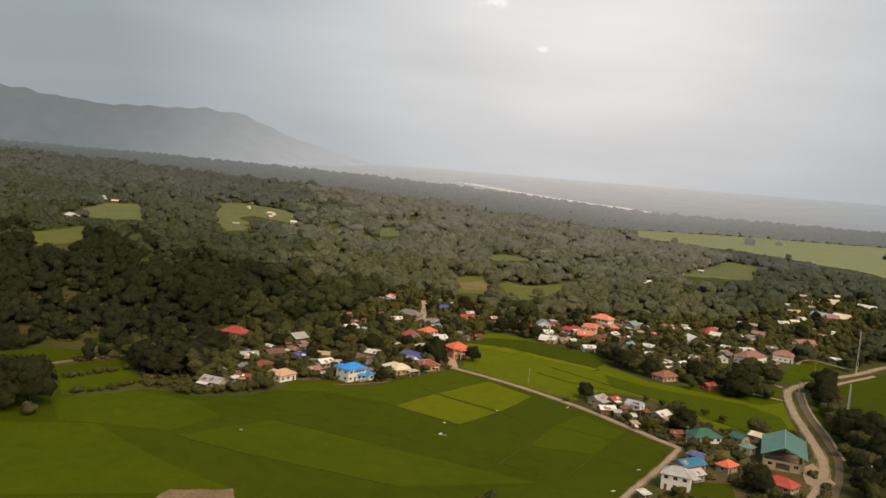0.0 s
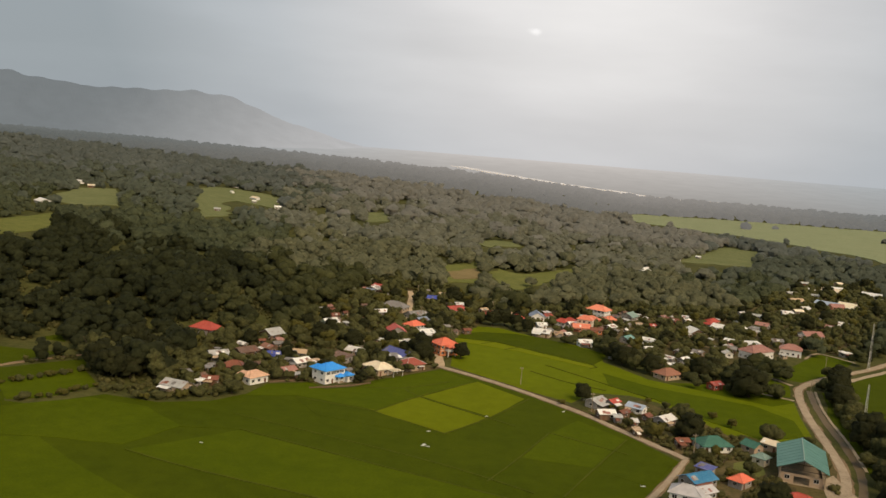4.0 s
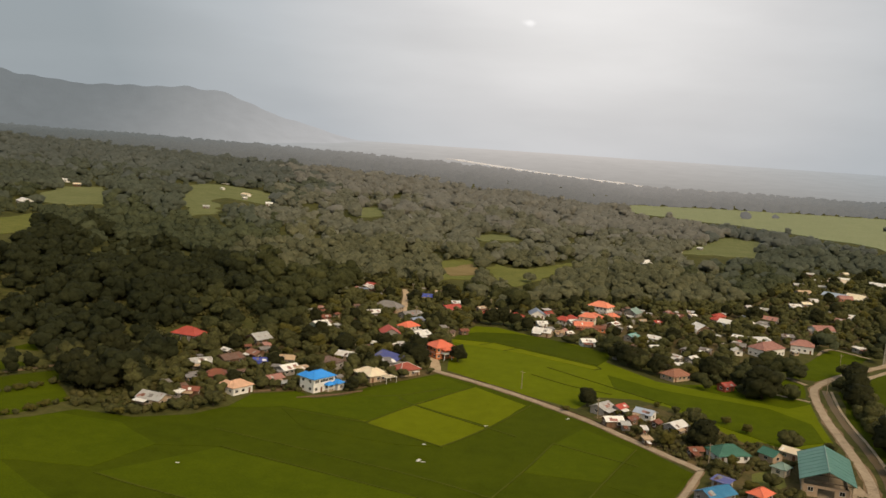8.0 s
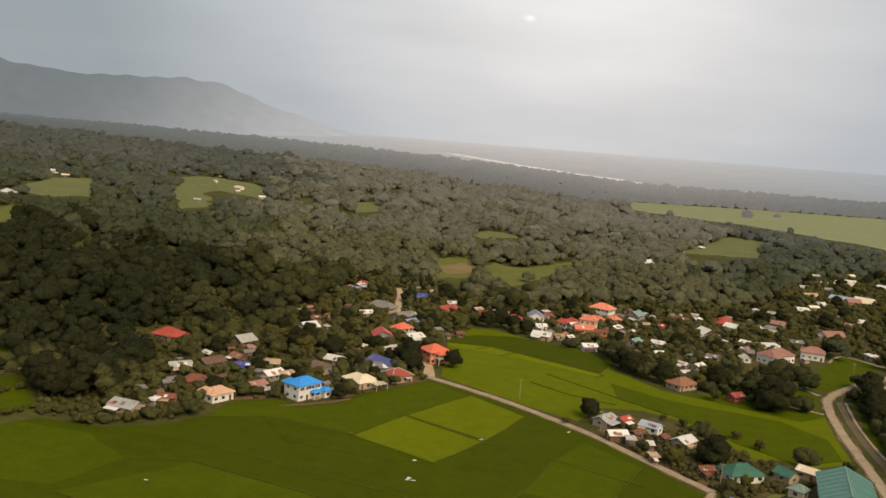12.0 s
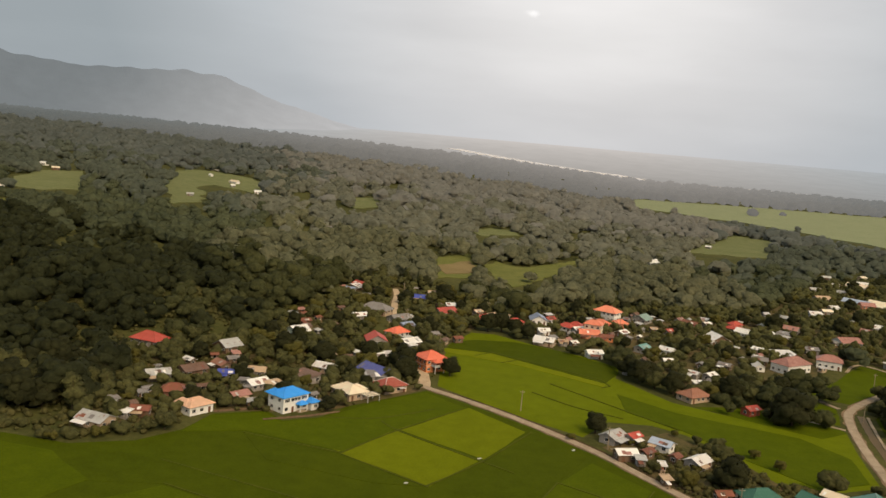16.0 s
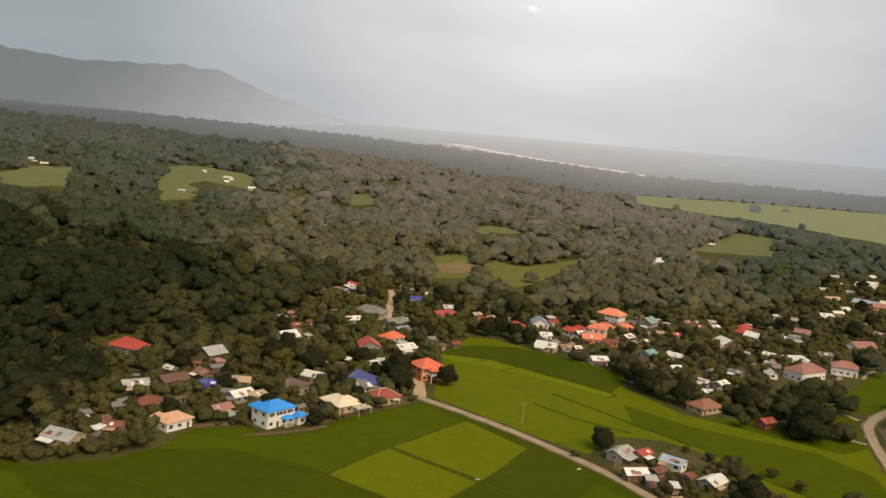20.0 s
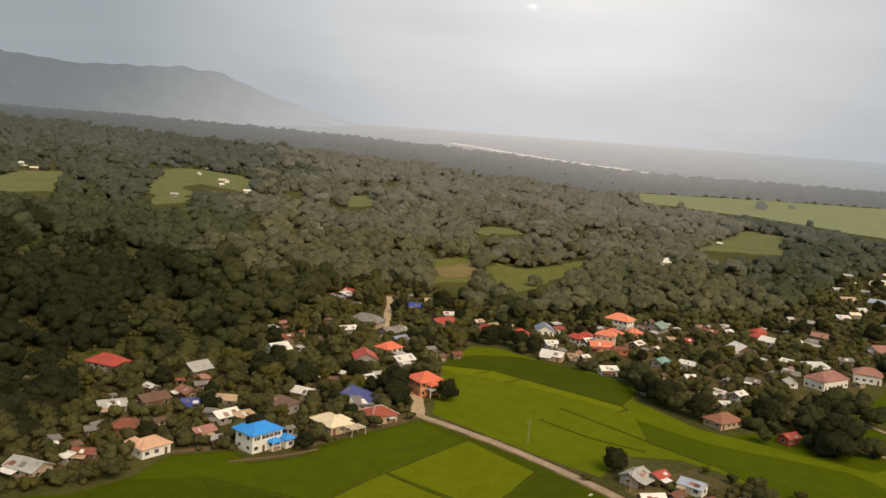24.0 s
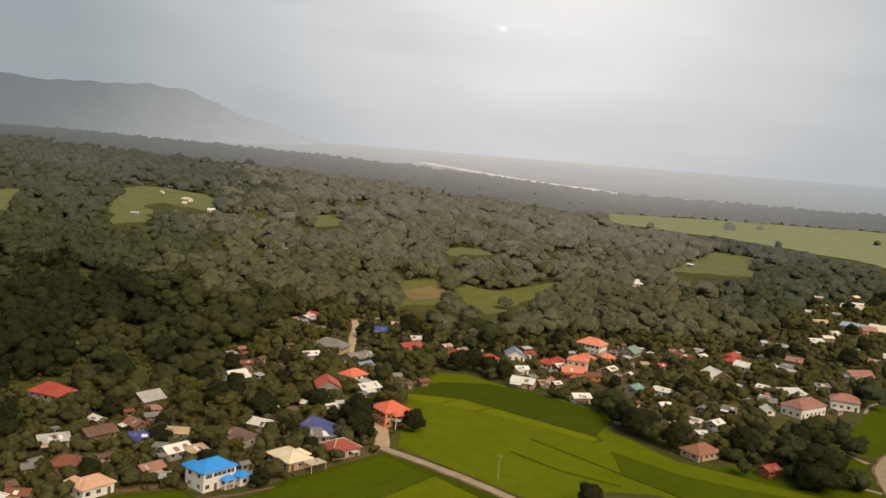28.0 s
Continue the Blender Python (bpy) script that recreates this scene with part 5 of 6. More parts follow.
for sy in range(6):
    for sgn in (-1, 1):
        yy = -12.8 + sy * 5.1
        part("post", boxed((sgn * 7.1 - 0.2, yy - 0.2, -0.3, sgn * 7.1 + 0.2, yy + 0.2, EH + 0.2)), CONC, court)
for sgn in (-1, 1):
    part("side_wall", boxed((sgn * 7.1 - 0.1, -12.6, -0.3, sgn * 7.1 + 0.1, 12.9, 1.3)), WALL["grey"], court)
part("front_wall", boxed((-6.8, -11.9, -0.3, -2.6, -11.7, 3.6), (2.4, -11.9, -0.3, 6.8, -11.7, 3.6), (-2.6, -11.9, 2.7, 2.4, -11.7, 3.6)), WALL["tan"], court)
for sy in (-13.6, -6.8, 0, 6.8, 13.4):
    bm = bmesh.new()
    rod(bm, (-7.4, sy, EH - 0.1), (7.4, sy, EH - 0.1), 0.12, 0.12, 5)
    rod(bm, (0, sy, EH - 0.1), (0, sy, RH - 0.3), 0.1, 0.1, 5)
    part("roof_truss", bm, BARK, court)
part("back_wall", boxed((-6.8, 12.7, -0.3, 6.8, 12.9, 5.0)), WALL["grey"], court)
part("court_floor", boxed((-7.0, -12.6, -0.3, 7.0, 12.7, 0.2)), CONC, court)
for sx in (-4.7, 4.5):
    add_window(court, sx, -11.9, 2.2, 0, 1.2)
# pale paved yard by the court
field("paved_yard", [(98, 345), (104, 352), (106, 330), (100, 318), (95, 326)], CONC, 0.16, "pale concrete apron beside the covered court", 0.3, 5)


# ---- poles ----
def utility_pole(x, y, h=8.0):
    p = thing("utility_pole", pose(x, y, ground_z(x, y)), "slender grey concrete utility pole with crossarm", "pole", "utility poles")
    bm = bmesh.new()
    rod(bm, (0, 0, -0.5), (0, 0, h), 0.19, 0.11, 8)
    part("shaft", bm, CONC, p)
    part("crossarm", boxed((-0.9, -0.06, h - 0.8, 0.9, 0.06, h - 0.66)), CONC, p)
    for sx in (-0.75, 0, 0.75):
        bm = bmesh.new()
        rod(bm, (sx, 0, h - 0.66), (sx, 0, h - 0.4), 0.05, 0.05, 6)
        part("insulator", bm, FRAME, p)


for x_, y_, h_ in ((-8.6, 431.5, 8), (-50, 511.8, 8), (-86, 622, 9), (-60, 458, 8), (22, 399.5, 8), (-74, 560, 8), (57, 357, 8), (-34, 606, 8), (40, 600, 8), (150, 524, 9), (128, 470, 8)):
    utility_pole(x_, y_, h_)


def lattice_mast(x, y, h):
    """A slender pale steel lattice mast."""
    p = thing("lattice_mast", pose(x, y, ground_z(x, y)), "tall slender pale steel lattice mast", "mast")
    c = [(0.7 * math.cos(k * 2.094), 0.7 * math.sin(k * 2.094)) for k in range(3)]
    for a, b in c:
        bm = bmesh.new()
        rod(bm, (a, b, -0.3), (a * 0.4, b * 0.4, h), 0.07, 0.05, 5)
        part("leg", bm, FRAME, p)
    for k in range(int(h / 1.5)):
        z, s = k * 1.5, 1 - 0.6 * k * 1.5 / h
        for i in range(3):
            (a, b), (c2, d2) = c[i], c[(i + 1) % 3]
            bm = bmesh.new()
            rod(bm, (a * s, b * s, z), (c2 * s, d2 * s, z + 1.4), 0.035, 0.035, 4)
            part("brace", bm, FRAME, p)


lattice_mast(180, 548, 26)
lattice_mast(140, 431, 17)

# ---- small sheds and huts crowded between the houses ----
rnd = random.Random(77)
roads_ = [np.array(curve_points(p, 4)) for p in (ROAD, ROAD_B, LOOP, LANE)]
sheds = 0
for _ in range(3000):
    if sheds >= 62:
        break
    zone = VILLAGE_A if rnd.random() < 0.5 else VILLAGE_B
    hx, hy, hr = taken[rnd.randrange(len(taken))]
    x_, y_ = hx + rnd.uniform(-13, 13), hy + rnd.uniform(-13, 13)
    if not inside(zone, x_, y_) or y_ > 720 or any(inside(p, x_, y_) for p in (MAIN, RIGHT, TEE)):
        continue
    if any(math.hypot(a - x_, b - y_) < c + 2.6 for a, b, c in taken) or min(np.hypot(l_[:, 0] - x_, l_[:, 1] - y_).min() for l_ in roads_) < 5:
        continue
    house(x_, y_, rnd.uniform(30, 70), rnd.uniform(3.2, 5.8), rnd.uniform(2.6, 4.4), rnd.uniform(2.1, 2.7), rnd.choice(("gable", "gable", "shed")), rnd.choice(("pale", "silver", "silver", "rust", "darkbrown", "darkbrown", "grey", "grey", "pinkrust", "palegrey")), rnd.choice(("grey", "brown", "brown", "tan")), extras=False)
    sheds += 1

# ---- single trees that stand out ----
plant(2, -192, 307, 1.75, "huge dark tree standing at the paddy's edge")
plant(2, -205, 312, 1.7)
plant(2, -198, 299, 1.4)
plant(5, -185, 298, 1.5)
mango = plant(2, 96.0, 454, 1.62, "huge dark round mango tree beside the fields")
mango.location.z -= 2.2
plant(5, 90, 468, 0.9)
plant(4, 106, 470, 0.9)
plant(2, -76.3, 403.6, 0.56, "dark round bush beside the blue-roofed house")
plant(2, -57, 455, 0.95)
plant(0, -62, 450, 0.8)
plant(2, -40, 468, 0.75)
plant(2, 18.5, 415, 0.72, "dark round tree beside the road")
plant(4, 10, 405, 0.8)
for k_, x_, y_, s_ in ((0, 54, 416, 0.42), (0, 57, 408, 0.5), (0, 62, 403, 0.5), (2, 64, 396, 0.42), (1, 47, 422, 0.35), (4, 30, 407, 0.7), (4, 38, 399, 0.7), (5, 46, 396, 0.7), (1, 72, 408, 0.5), (1, 78, 398, 0.55), (4, 50, 388, 0.8), (2, 74, 309, 1.0), (0, 79, 305, 0.6), (2, 118, 318, 1.1), (2, 126, 325, 1.2), (2, 129, 313, 1.2), (0, 113, 311, 0.9), (2, 126, 388, 1.0),
                       (2, 131, 398, 1.3), (2, 135, 382, 1.4), (0, 128, 372, 1.2), (2, 132, 360, 1.2), (0, 134, 430, 0.9), (2, 136, 452, 1.1), (2, 139, 466, 1.1), (0, 142, 478, 1.1), (2, 146, 490, 1.0), (2, 150, 500, 0.9),
                       (0, 138, 440, 0.8), (1, 131, 417, 0.8), (0, 128, 408, 0.9), (2, 140, 350, 1.3), (0, 122, 352, 0.9), (4, 60, 380, 0.8), (5, 24, 408, 0.8), (1, 66, 335, 0.6), (0, 74, 342, 0.6), (0, 120, 366, 0.8),
                       (0, -13.5, 270, 0.42), (5, -9, 267, 0.7), (4, -17, 268, 0.7), (5, -150, 347, 1.0), (5, -143, 350, 1.3), (4, -136, 353, 1.3), (5, -130, 357, 1.3), (0, -124, 362, 0.6), (0, -120, 366, 0.7), (4, -146, 346, 1.0),
                       (5, -166, 352, 1.0), (4, -175, 340, 0.9), (5, -185, 332, 0.8), (0, -150, 372, 0.8), (0, -140, 372, 0.7), (1, -135, 386, 0.6), (0, -121, 372, 0.55)):
    plant(k_, x_, y_, s_)
for k_, x_, y_, s_ in ((0, 34, 513, 0.9), (2, 37, 502, 0.9), (2, 41, 493, 1.0), (0, 47, 486, 0.9), (2, 54, 480, 0.9), (0, 62, 478, 0.8), (1, 70, 480, 0.8), (2, 78, 483, 0.9), (0, 86, 482, 0.8), (2, 46, 497, 0.9), (1, 56, 490, 0.8),
                       (0, 40, 522, 0.8), (0, 94, 492, 0.8), (2, 103, 500, 0.8), (0, 28, 535, 0.6), (2, -24, 566, 0.9), (2, -31, 563, 0.9), (0, -38, 566, 0.8), (2, -17, 562, 0.8), (0, -44, 560, 0.7), (2, -10, 556, 0.7),
                       (0, 148, 508, 0.9), (2, 153, 505, 0.8), (0, 160, 372, 1.0), (2, 150, 366, 1.3), (2, 143, 374, 1.2), (2, 118, 345, 0.8), (0, 116, 334, 0.8), (2, 124, 330, 1.1), (2, 112, 318, 0.9)):
    plant(k_, x_, y_, s_)


hedge = random.Random(19)
for (ax_, ay_), (cx_, cy_) in (((-189, 327), (-179, 336)), ((-179, 336), (-170, 356)), ((-170, 356), (-150, 352)), ((-204, 344), (-186, 374))):
    n_ = int(math.dist((ax_, ay_), (cx_, cy_)) / 3.4)
    for k in range(n_):
        u_ = (k + hedge.uniform(0, 0.9)) / n_
        plant(hedge.choice((4, 5, 5)), ax_ + (cx_ - ax_) * u_, ay_ + (cy_ - ay_) * u_, hedge.uniform(0.45, 1.0), "low dark shrub in a field hedge")

# ---- small things in the fields ----
def white_sack(x, y, rot, s):
    """A crumpled pale sheet lying in the crop."""
    rnd_ = random.Random(int(x * 10))
    bm = bmesh.new()
    rows = []
    for i in range(6):
        rows.append([bm.verts.new(((i / 5 - 0.5) * 2 * s, (j / 3 - 0.5) * 0.9 * s, 0.12 + 0.55 * s * rnd_.random() * math.sin(math.pi * i / 5) * math.sin(math.pi * j / 3 + 0.2))) for j in range(4)])
    for a, b in zip(rows, rows[1:]):
        for j in range(3):
            bm.faces.new((a[j], b[j], b[j + 1], a[j + 1]))
    t = thing("plastic_sheet", pose(x, y, 0, 0, 0, rot), "crumpled white plastic sheet lying in the rice", "sheet", "sheets in the paddy")
    part("sheet", bm, FRAME, t)


for x_, y_, r_, s_ in ((-38.8, 348, 20, 0.9), (-38.2, 332.5, 70, 1.3), (-36.6, 331.6, 10, 0.8), (-19.6, 375.3, 40, 0.8), (-108.9, 308.4, 0, 0.7), (10.5, 394.2, 60, 0.9), (35.4, 318, 15, 0.8), (25.1, 292.5, 30, 0.9)):
    white_sack(x_, y_, r_, s_)


def rail_fence(x0, y0, x1, y1, label):
    ln = math.dist((x0, y0), (x1, y1))
    t = thing("fence", pose(x0, y0, 0, 0, 0, math.degrees(math.atan2(y1 - y0, x1 - x0))), label, "fence", "yard fences")
    n = max(2, int(ln / 2))
    for k in range(n + 1):
        part("post", boxed((ln * k / n - 0.06, -0.06, -0.3, ln * k / n + 0.06, 0.06, 1.25)), BARK, t)
    for z in (0.45, 0.8, 1.1):
        part("rail", boxed((0, -0.1, z, ln, -0.05, z + 0.1)), BARK, t)


rail_fence(38, 375, 53, 359.5, "weathered bamboo rail fence beside the road")
rail_fence(53, 370.5, 58, 361, "weathered bamboo rail fence round a yard")
rail_fence(65.5, 349, 72.7, 364, "pale timber rail fence beside a grassy yard")
rail_fence(86, 331, 79, 333, "weathered rail fence before the court")

# ---- trees between the houses ----
OPEN = [MAIN, RIGHT, TEE, TRI, TEE_B, LEFT_P, LEFT_Q, LEFT_R]
SPARSE = [EAST, SOUTH, WEST]
GLADES = [CLEAR_A, CLEAR_B, CLEAR_C, CLEAR_D, CLEAR_E, CLEAR_F, CLEAR_G, CLEAR_H, CLEAR_I, CLEAR_J]
VILLAGES = [VILLAGE_A, VILLAGE_B, VILLAGE_C]
BANK = [(121, 300), (124, 360), (127, 400), (131, 440), (138, 478), (150, 492), (146, 440), (141, 412), (148, 386), (165, 380), (165, 300)]
WOOD_EDGE = [(-300, 398), (-250, 394), (-205, 372), (-165, 350), (-141, 349), (-124, 358), (-112, 390), (-125, 480), (-130, 570), (-300, 570)]
LINES = [np.array(curve_points(p, 4)) for p in (ROAD, ROAD_B, LOOP, LANE)]
HOUSES = np.array(taken + [(p[0], p[1], 3.2) for p in curve_points(LANE, 7)])
LANE_PTS = np.array(curve_points(LANE[4:], 5))
YARDS = ((-81, 394, 9), (-108, 383, 6), (-62, 420, 6), (-48, 456, 5), (90, 330, 10), (64, 340, 6), (60, 305, 11), (74, 348, 9), (88, 320, 9), (64, 324, 6), (32, 419, 9), (44, 416, 9), (20, 406, 13), (110, 535, 10), (116, 541, 9), (136, 552, 9), (141, 556, 7))


def off_road(x, y, r):
    return min(np.hypot(l_[:, 0] - x, l_[:, 1] - y).min() for l_ in LINES) > r + 2.2


def clear_of_houses(x, y, r, h, keep_view):
    """Not on a house, and not so tall and close before one that its roof is lost."""
    dx, dy = HOUSES[:, 0] - x, HOUSES[:, 1] - y
    if (dx * dx + dy * dy < (HOUSES[:, 2] * 0.8 + r * 0.55) ** 2).any():
        return False
    if not keep_view:
        return True
    d = math.hypot(x, y - 80)
    ux, uy = x / d, (y - 80) / d
    along, side = dx * ux + dy * uy, np.abs(dx * uy - dy * ux)
    lx, ly = LANE_PTS[:, 0] - x, LANE_PTS[:, 1] - y
    la, ls = lx * ux + ly * uy, np.abs(lx * uy - ly * ux)
    if ((la > 0) & (la < h * 0.9 * d / 100) & (ls < 1.5 + r * 0.7)).any():
        return False
    return not ((along > 0) & (along < (h - 3.9) * d / 100) & (side < HOUSES[:, 2] * 0.45 + r * 0.75)).any()


rnd = random.Random(5)
count = 0
for tries in range(14000):
    if count >= 600:
        break
    zone = rnd.choices(VILLAGES, (5, 6, 0.35))[0]
    xs, ys = [p[0] for p in zone], [p[1] for p in zone]
    x_, y_ = rnd.uniform(min(xs) - 6, max(xs) + 6), rnd.uniform(min(ys) - 4, max(ys) + 6)
    if not (inside(zone, x_, y_) or inside(zone, x_, y_ - 5)) or any(inside(p, x_, y_) for p in OPEN):
        continue
    kind_ = rnd.choices((0, 1, 2, 3, 4, 5, "banana"), (30, 20, 16, 10, 10, 10, 6))[0]
    s_ = rnd.uniform(0.45, 1.0)
    h_ = (10 if kind_ in (0, 2, 3) else 8 if kind_ == 1 else 3.5) * s_
    r_ = 4.5 * s_ if kind_ in (0, 1, 2, 3) else 2.0 * s_
    if any((x_ - a) ** 2 + (y_ - b) ** 2 < (c + r_) ** 2 for a, b, c in YARDS):
        continue
    if not off_road(x_, y_, r_ * 0.6) or not clear_of_houses(x_, y_, r_, h_, rnd.random() < 0.72):
        continue
    if any((x_ - a) ** 2 + (y_ - b) ** 2 < (0.6 * (r_ + c)) ** 2 for a, b, c in planted):
        continue
    plant(kind_, x_, y_, s_)
    count += 1
# dark trees that close the wood's edge beside the paddy
EDGE_TREES = [(-188, 374), (-172, 366), (-157, 369), (-149, 380), (-151, 410), (-172, 428), (-194, 396)]
count = 0
for tries in range(900):
    x_, y_, s_ = rnd.uniform(-194, -149), rnd.uniform(366, 428), rnd.uniform(0.75, 1.25)
    if count >= 34 or not inside(EDGE_TREES, x_, y_) or not clear_of_houses(x_, y_, 4 * s_, 10 * s_, False):
        continue
    if any((x_ - a) ** 2 + (y_ - b) ** 2 < 26 for a, b, c in planted):
        continue
    plant(rnd.choice((0, 2, 2, 3)), x_, y_, s_, "tall dark tree at the wood's edge")
    count += 1
for src in (*TREES, BANANA):
    for ob in (*src.children_recursive, src):
        bpy.data.objects.remove(ob)


rng_spot = random.Random(8)


# ---- woodland: many trees as one mass, in belts ----
def free_spot(x, y, r, h):
    if y < 452 and -60 < x < 112:
        return False
    if any(inside(p, x, y) for p in OPEN) or any(inside(p, x, y) for p in VILLAGES) or any(inside(p, x, y) for p in SPARSE):
        return False
    d = math.hypot(x, y - 80)
    reach = min(h / 100, 0.3)
    if rng_spot.random() < 0.012 and h < 11:
        reach = 0
    for s in (0, 0.3, 0.6, 0.9) if reach else ():
        qx, qy = x * (1 + s * reach), y + (y - 80) * s * reach
        if any(inside(p, qx, qy) for p in GLADES if s == 0 or p is not CLEAR_I):
            return False
    if y < 640 and not off_road(x, y, r):
        return False
    return y > 1000 or clear_of_houses(x, y, r, h, True)


# belts of the wood: step between trees, lobes and leaf sprays of a crown, crown radius
BELTS = ((9.4, 11, 260, 6.5), (11.0, 8, 130, 7.1), (13.6, 6, 60, 8.0), (17.4, 4, 24, 9.9))
EDGES = (640, 860, 1180, 1750)
BLUR = (70, 90, 130)


def dimmed_side(x, y):
    """Foliage darkened for the view's dim sides: west, and dark belts before eastern meadows."""
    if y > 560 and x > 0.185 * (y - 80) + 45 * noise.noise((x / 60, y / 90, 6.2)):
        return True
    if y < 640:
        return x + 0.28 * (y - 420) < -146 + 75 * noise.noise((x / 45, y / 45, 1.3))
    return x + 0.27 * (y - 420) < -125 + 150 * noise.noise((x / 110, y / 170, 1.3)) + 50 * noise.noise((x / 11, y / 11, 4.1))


def woods(name, belt, mat, label, seed, dark=None):
    """One belt of woodland as a mass of crowns; neighbouring belts mingle at their edges."""
    step, lobes, leaves, size = BELTS[belt]
    rng = np.random.default_rng(seed)
    V, F, N, n = [], [], [], 0
    y = 380 if belt == 0 else EDGES[belt - 1] - 2 * BLUR[belt - 1]
    y1 = EDGES[belt] + (2 * BLUR[belt] if belt < 3 else 0)
    while y < y1:
        half_l, half_r = 0.68 * y + 60, 0.38 * y + 60
        x = -half_l
        while x < half_r:
            px_, py_ = x + rng.uniform(-0.5, 0.5) * step, y + rng.uniform(-0.5, 0.5) * step
            x += step
            here = noise.noise((px_ / 260, py_ / 260, 7.7)) * 1.1 + rng.uniform(-0.9, 0.9)
            low = EDGES[belt - 1] + here * BLUR[belt - 1] if belt else 0
            high = EDGES[belt] + here * BLUR[belt] if belt < 3 else EDGES[belt]
            if not low <= py_ < high:
                continue
            if dark is not None and dimmed_side(px_, py_) != dark:
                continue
            stand = noise.noise((px_ / 60, py_ / 95, seed * 3.1))
            r = size * rng.uniform(0.6, 1.25) * (1 + 0.55 * stand)
            h = r * rng.uniform(*((1.2, 2.1), (1.15, 1.8), (1.1, 1.6), (1.0, 1.4))[belt])
            if rng.random() < 0.03 + ((0.12, 0.25, 0.4, 0.4)[belt] if stand < -0.33 else 0) or not free_spot(px_, py_, r, h):
                continue
            v, f, nrm = leaf_cloud(rng, np.array([px_, py_, ground_z(px_, py_) + h * 0.45]), np.array([r, r, h * 0.5]), lobes, leaves, r * (0.41, 0.43, 0.46, 0.51)[belt], r * (0.08, 0.09, 0.1, 0.11)[belt], (0.5, 0.6, 0.8, 0.95)[belt], 0.14, (0.15, 0.8, 2.0, 3.2)[belt])
            V.append(v)
            F.append(f + n)
            N.append(nrm)
            n += len(v)
        y += step
    ob = new(name, mesh_np(name, np.concatenate(V), np.concatenate(F), mat, True, np.concatenate(N)))
    return tagged(ob, label, "woodland", kind="stuff")


def undergrowth(name, zones, n, label, seed):
    """Weeds, hedges and low shrubs that fill the yards round the houses."""
    rng = np.random.default_rng(seed)
    V, F, N, k, made = [], [], [], 0, 0
    while made < n:
        zone = zones[rng.integers(len(zones))]
        xs, ys = [p[0] for p in zone], [p[1] for p in zone]
        x, y = rng.uniform(min(xs), max(xs)), rng.uniform(min(ys), max(ys))
        made += 1
        if not inside(zone, x, y) or any(inside(p, x, y) for p in OPEN) or not off_road(x, y, 0.3):
            continue
        if noise.noise((x / 14, y / 14, 2.0)) < -0.3 or any((x - a) ** 2 + (y - b) ** 2 < c * c for a, b, c in YARDS):
            continue
        r = rng.uniform(0.8, 2.0)
        if ((HOUSES[:, 0] - x) ** 2 + (HOUSES[:, 1] - y) ** 2 < (HOUSES[:, 2] * 0.86 + r * 0.4) ** 2).any():
            continue
        v, f, nrm = leaf_cloud(rng, np.array([x, y, ground_z(x, y) + r * 0.45]), np.array([r, r, r * 0.6]), 1, 16, r * 0.72, r * 0.2)
        V.append(v)
        F.append(f + k)
        N.append(nrm)
        k += len(v)
    ob = new(name, mesh_np(name, np.concatenate(V), np.concatenate(F), WEEDS, True, np.concatenate(N)))
    return tagged(ob, label, "undergrowth", kind="stuff")


def grove(name, zones, n, label, seed):
    """Garden trees too many to tell apart, filling the gaps between the houses."""
    rng = np.random.default_rng(seed)
    V, F, N, k, spots = [], [], [], 0, [(a, b) for a, b, c in planted]
    for _ in range(n):
        zone = zones[rng.integers(len(zones))]
        xs, ys = [p[0] for p in zone], [p[1] for p in zone]
        x, y = rng.uniform(min(xs), max(xs)), rng.uniform(min(ys), max(ys))
        r = rng.uniform(1.8, 3.6)
        h = r * rng.uniform(1.5, 2.1)
        if not inside(zone, x, y) or any(inside(p, x, y) for p in OPEN) or not off_road(x, y, r * 0.6) or not clear_of_houses(x, y, r, h, rng.random() < 0.8):
            continue
        if any((x - a) ** 2 + (y - b) ** 2 < (r * 0.9) ** 2 for a, b in spots) or any((x - a) ** 2 + (y - b) ** 2 < (c + r) ** 2 for a, b, c in YARDS):
            continue
        spots.append((x, y))
        v, f, nrm = leaf_cloud(rng, np.array([x, y, ground_z(x, y) + h * 0.5]), np.array([r, r, h * 0.5]), 7, 90, r * 0.5, r * 0.12)
        V.append(v)
        F.append(f + k)
        N.append(nrm)
        k += len(v)
    ob = new(name, mesh_np(name, np.concatenate(V), np.concatenate(F), LEAF, True, np.concatenate(N)))
    return tagged(ob, label, "trees", kind="stuff")


field("meadow", [(46, 296), (52, 312), (67, 314), (66, 288)], RICE_DEEP, 0.06, "small grassy plot between houses", 0.8)
field("meadow", [(65, 330), (71, 353), (82, 362), (79, 344)], GRASS, 0.06, "dry grassy yard between houses", 0.8)
grove("garden_trees", [VILLAGE_A, VILLAGE_B, VILLAGE_B, BANK], 8200, "dense garden trees between the village houses", 33)
undergrowth("undergrowth", VILLAGES + [WOOD_EDGE, BANK], 17000, "weeds, hedges and low shrubs between village houses", 31)
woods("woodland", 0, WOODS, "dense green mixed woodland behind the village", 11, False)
woods("woodland", 0, WOODS_DIMMED, "dense green woodland beside the paddies, dimmed in colour", 11, True)
woods("woodland", 1, WOODS_OLIVE_HAZED, "dense olive woodland on rolling ground, lightened for haze", 12, False)
woods("woodland", 1, WOODS_OLIVE_DIM, "dense green woodland on a rising slope, lightened less for haze", 12, True)
woods("woodland", 2, WOODS_MID_HAZED, "olive woodland with glades on rising ground, paled for haze", 15, False)
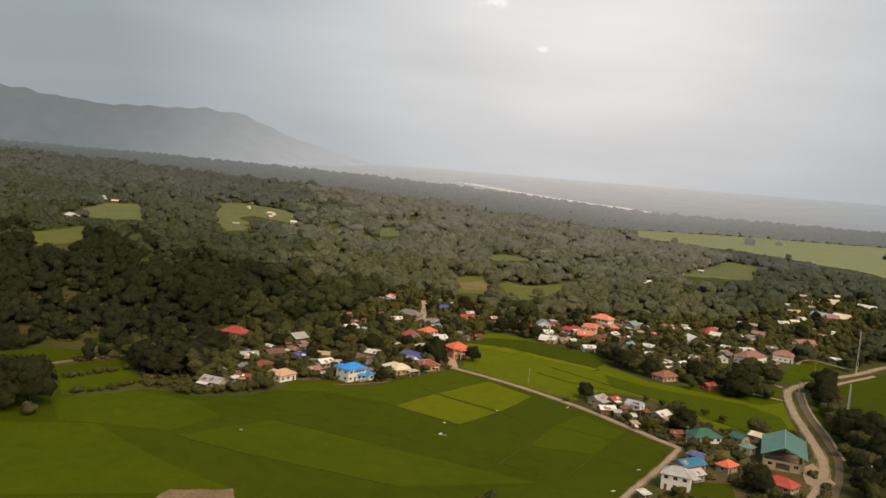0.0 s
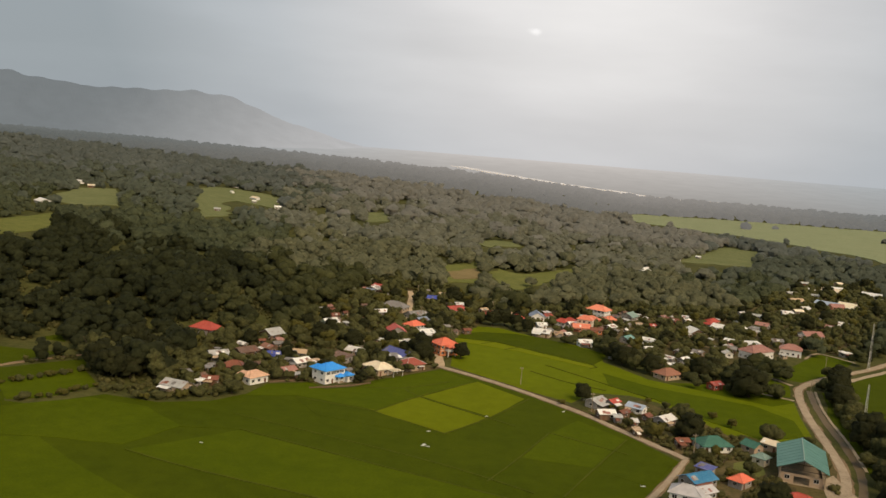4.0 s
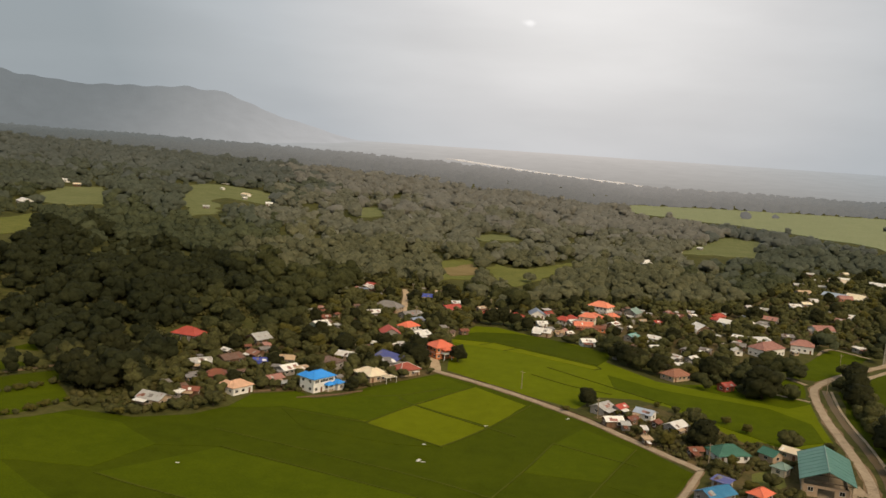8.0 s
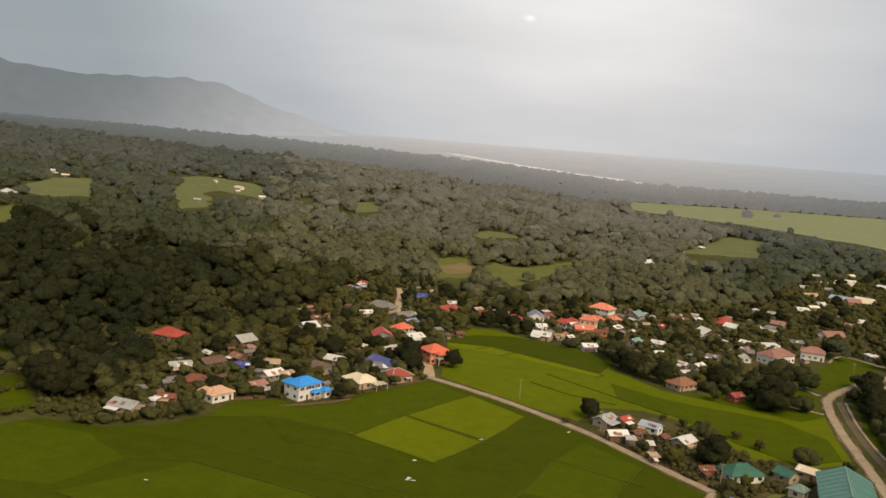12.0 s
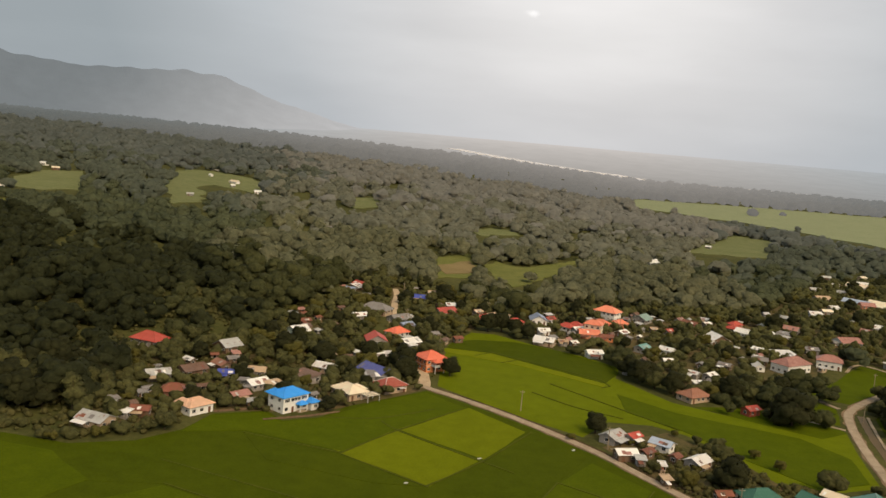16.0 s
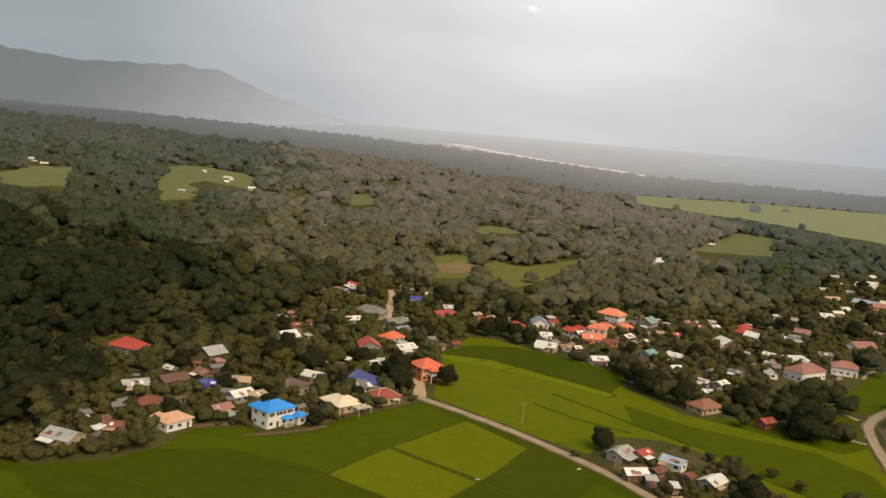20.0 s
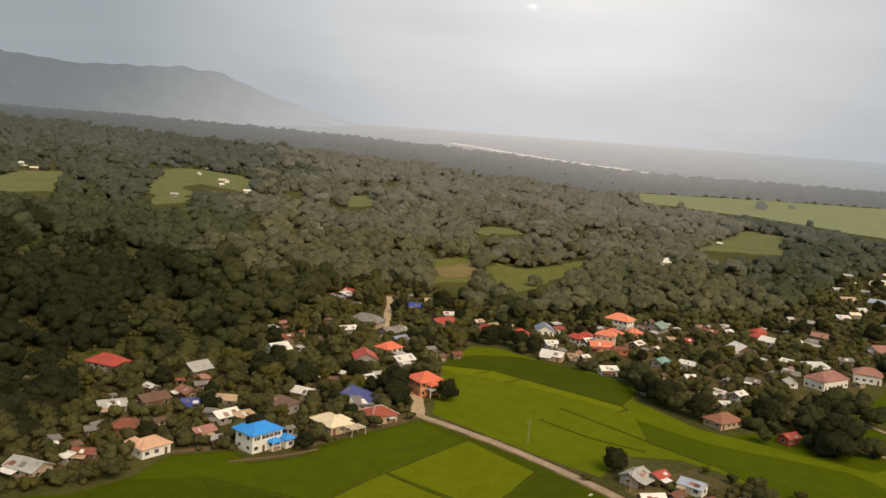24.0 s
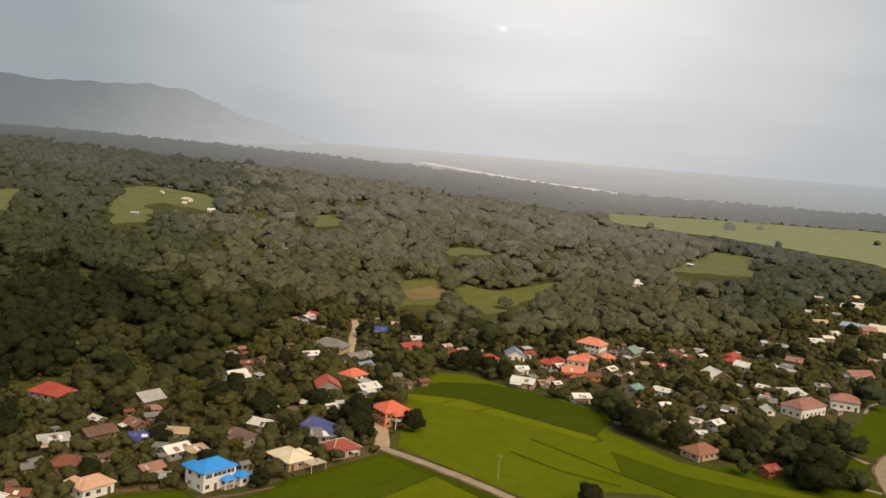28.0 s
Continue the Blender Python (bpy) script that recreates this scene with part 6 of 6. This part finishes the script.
woods("woodland", 2, WOODS_MID_DIM, "green woodland round hill clearings, paled less for haze", 15, True)
woods("woodland", 3, WOODS_FAR_HAZED, "distant woodland, greyed and paled for haze", 13, False)
woods("woodland", 3, WOODS_FAR_DIM, "distant woodland on the ridge, paled less for haze", 13, True)


def ridge_woods():
    """The last wooded ridge before the plain, a crowd of small crowns with haze put in as glow."""
    rng = np.random.default_rng(14)
    V, F, n, y = [], [], 0, 1745
    while y < 2950:
        for x in np.arange(-0.68 * y - 60, 0.38 * y + 60, 27):
            px_, py_ = x + rng.uniform(-13, 13), y + rng.uniform(-13, 13)
            r = 11.5 * rng.uniform(0.7, 1.15)
            h = r * rng.uniform(0.8, 1.15)
            if not free_spot(px_, py_, r, h):
                continue
            v, f, nrm = leaf_cloud(rng, np.array([px_, py_, ground_z(px_, py_) + h * 0.45]), np.array([r, r, h * 0.5]), 2, 6, r * 0.66, r * 0.2)
            V.append(v)
            F.append(f + n)
            n += len(v)
        y += 27
    return tagged(new("backdrop_ridge", mesh_np("backdrop_ridge", np.concatenate(V), np.concatenate(F), HAZE_RIDGE, True)), "wooded ridge in the far distance, haze put in as emission", "woodland", kind="stuff")


ridge_woods()

# ---- far distance ----
px_row = np.concatenate([np.arange(-4800, -1500, 300), np.arange(-1500, 1600, 100), np.arange(1600, 4801, 300)])
py_row = np.concatenate([np.arange(2900, 4780, 90), [4790]])
pv = [(x, y, ground_z(x, y) + 1.5) for y in py_row for x in px_row]
n_ = len(px_row)
pf = [(j * n_ + i, j * n_ + i + 1, (j + 1) * n_ + i + 1, (j + 1) * n_ + i) for j in range(len(py_row) - 1) for i in range(n_ - 1)]
tagged(new("backdrop_plain", mesh_np("backdrop_plain", pv, pf, HAZE_PLAIN)), "grey plain fading towards the horizon, haze put in as emission", "backdrop", kind="structure")


def mountains(name, r0, az, tops, mat, label):
    """A long range, its haze put in by the material: foot, folded slopes and an uneven crest, over bearings in degrees
    left of ahead.
    """
    V, F, cols, rows = [], [], 160, 7
    for i in range(cols):
        a = az[0] + (az[-1] - az[0]) * i / (cols - 1)
        top = np.interp(a, az, tops)
        for j in range(rows):
            u = j / (rows - 1)
            fold = noise.noise((a * 0.35, u * 2, 5)) * 120 * u
            r = r0 + 450 * u + fold
            z = 20 + (top - 20) * (u ** 1.2) * (1 + 0.06 * noise.noise((a * 0.9, 3, u)))
            V.append((-r * math.sin(radians(a)), r * math.cos(radians(a)), z))
    for i in range(cols - 1):
        for j in range(rows - 1):
            F.append((i * rows + j, i * rows + j + 1, (i + 1) * rows + j + 1, (i + 1) * rows + j))
    return tagged(new(name, mesh_np(name, V, F, mat)), label, "mountains", kind="structure")


mountains("backdrop_mountains", 4150, (9, 13.5, 15.3, 16.7, 18.1, 19.4, 21.1, 23.3, 26.4, 29.1, 30.6, 32.3, 36, 42, 50), (40, 110, 147, 172, 207, 253, 288, 290, 278, 271, 286, 296, 340, 420, 480), HAZE_HILL, "grey-blue mountain range, its haze put in as emission")
river = ribbon("river", [(900, 3050), (574, 3100), (377, 3040), (295, 3110), (213, 3320), (114, 3400), (6, 3490), (-180, 3660), (-420, 3880)], 85, 3.5, 0.5, RIVER, 0.25, 21)
tagged(river, "pale river shining in the distance", "river", kind="structure")
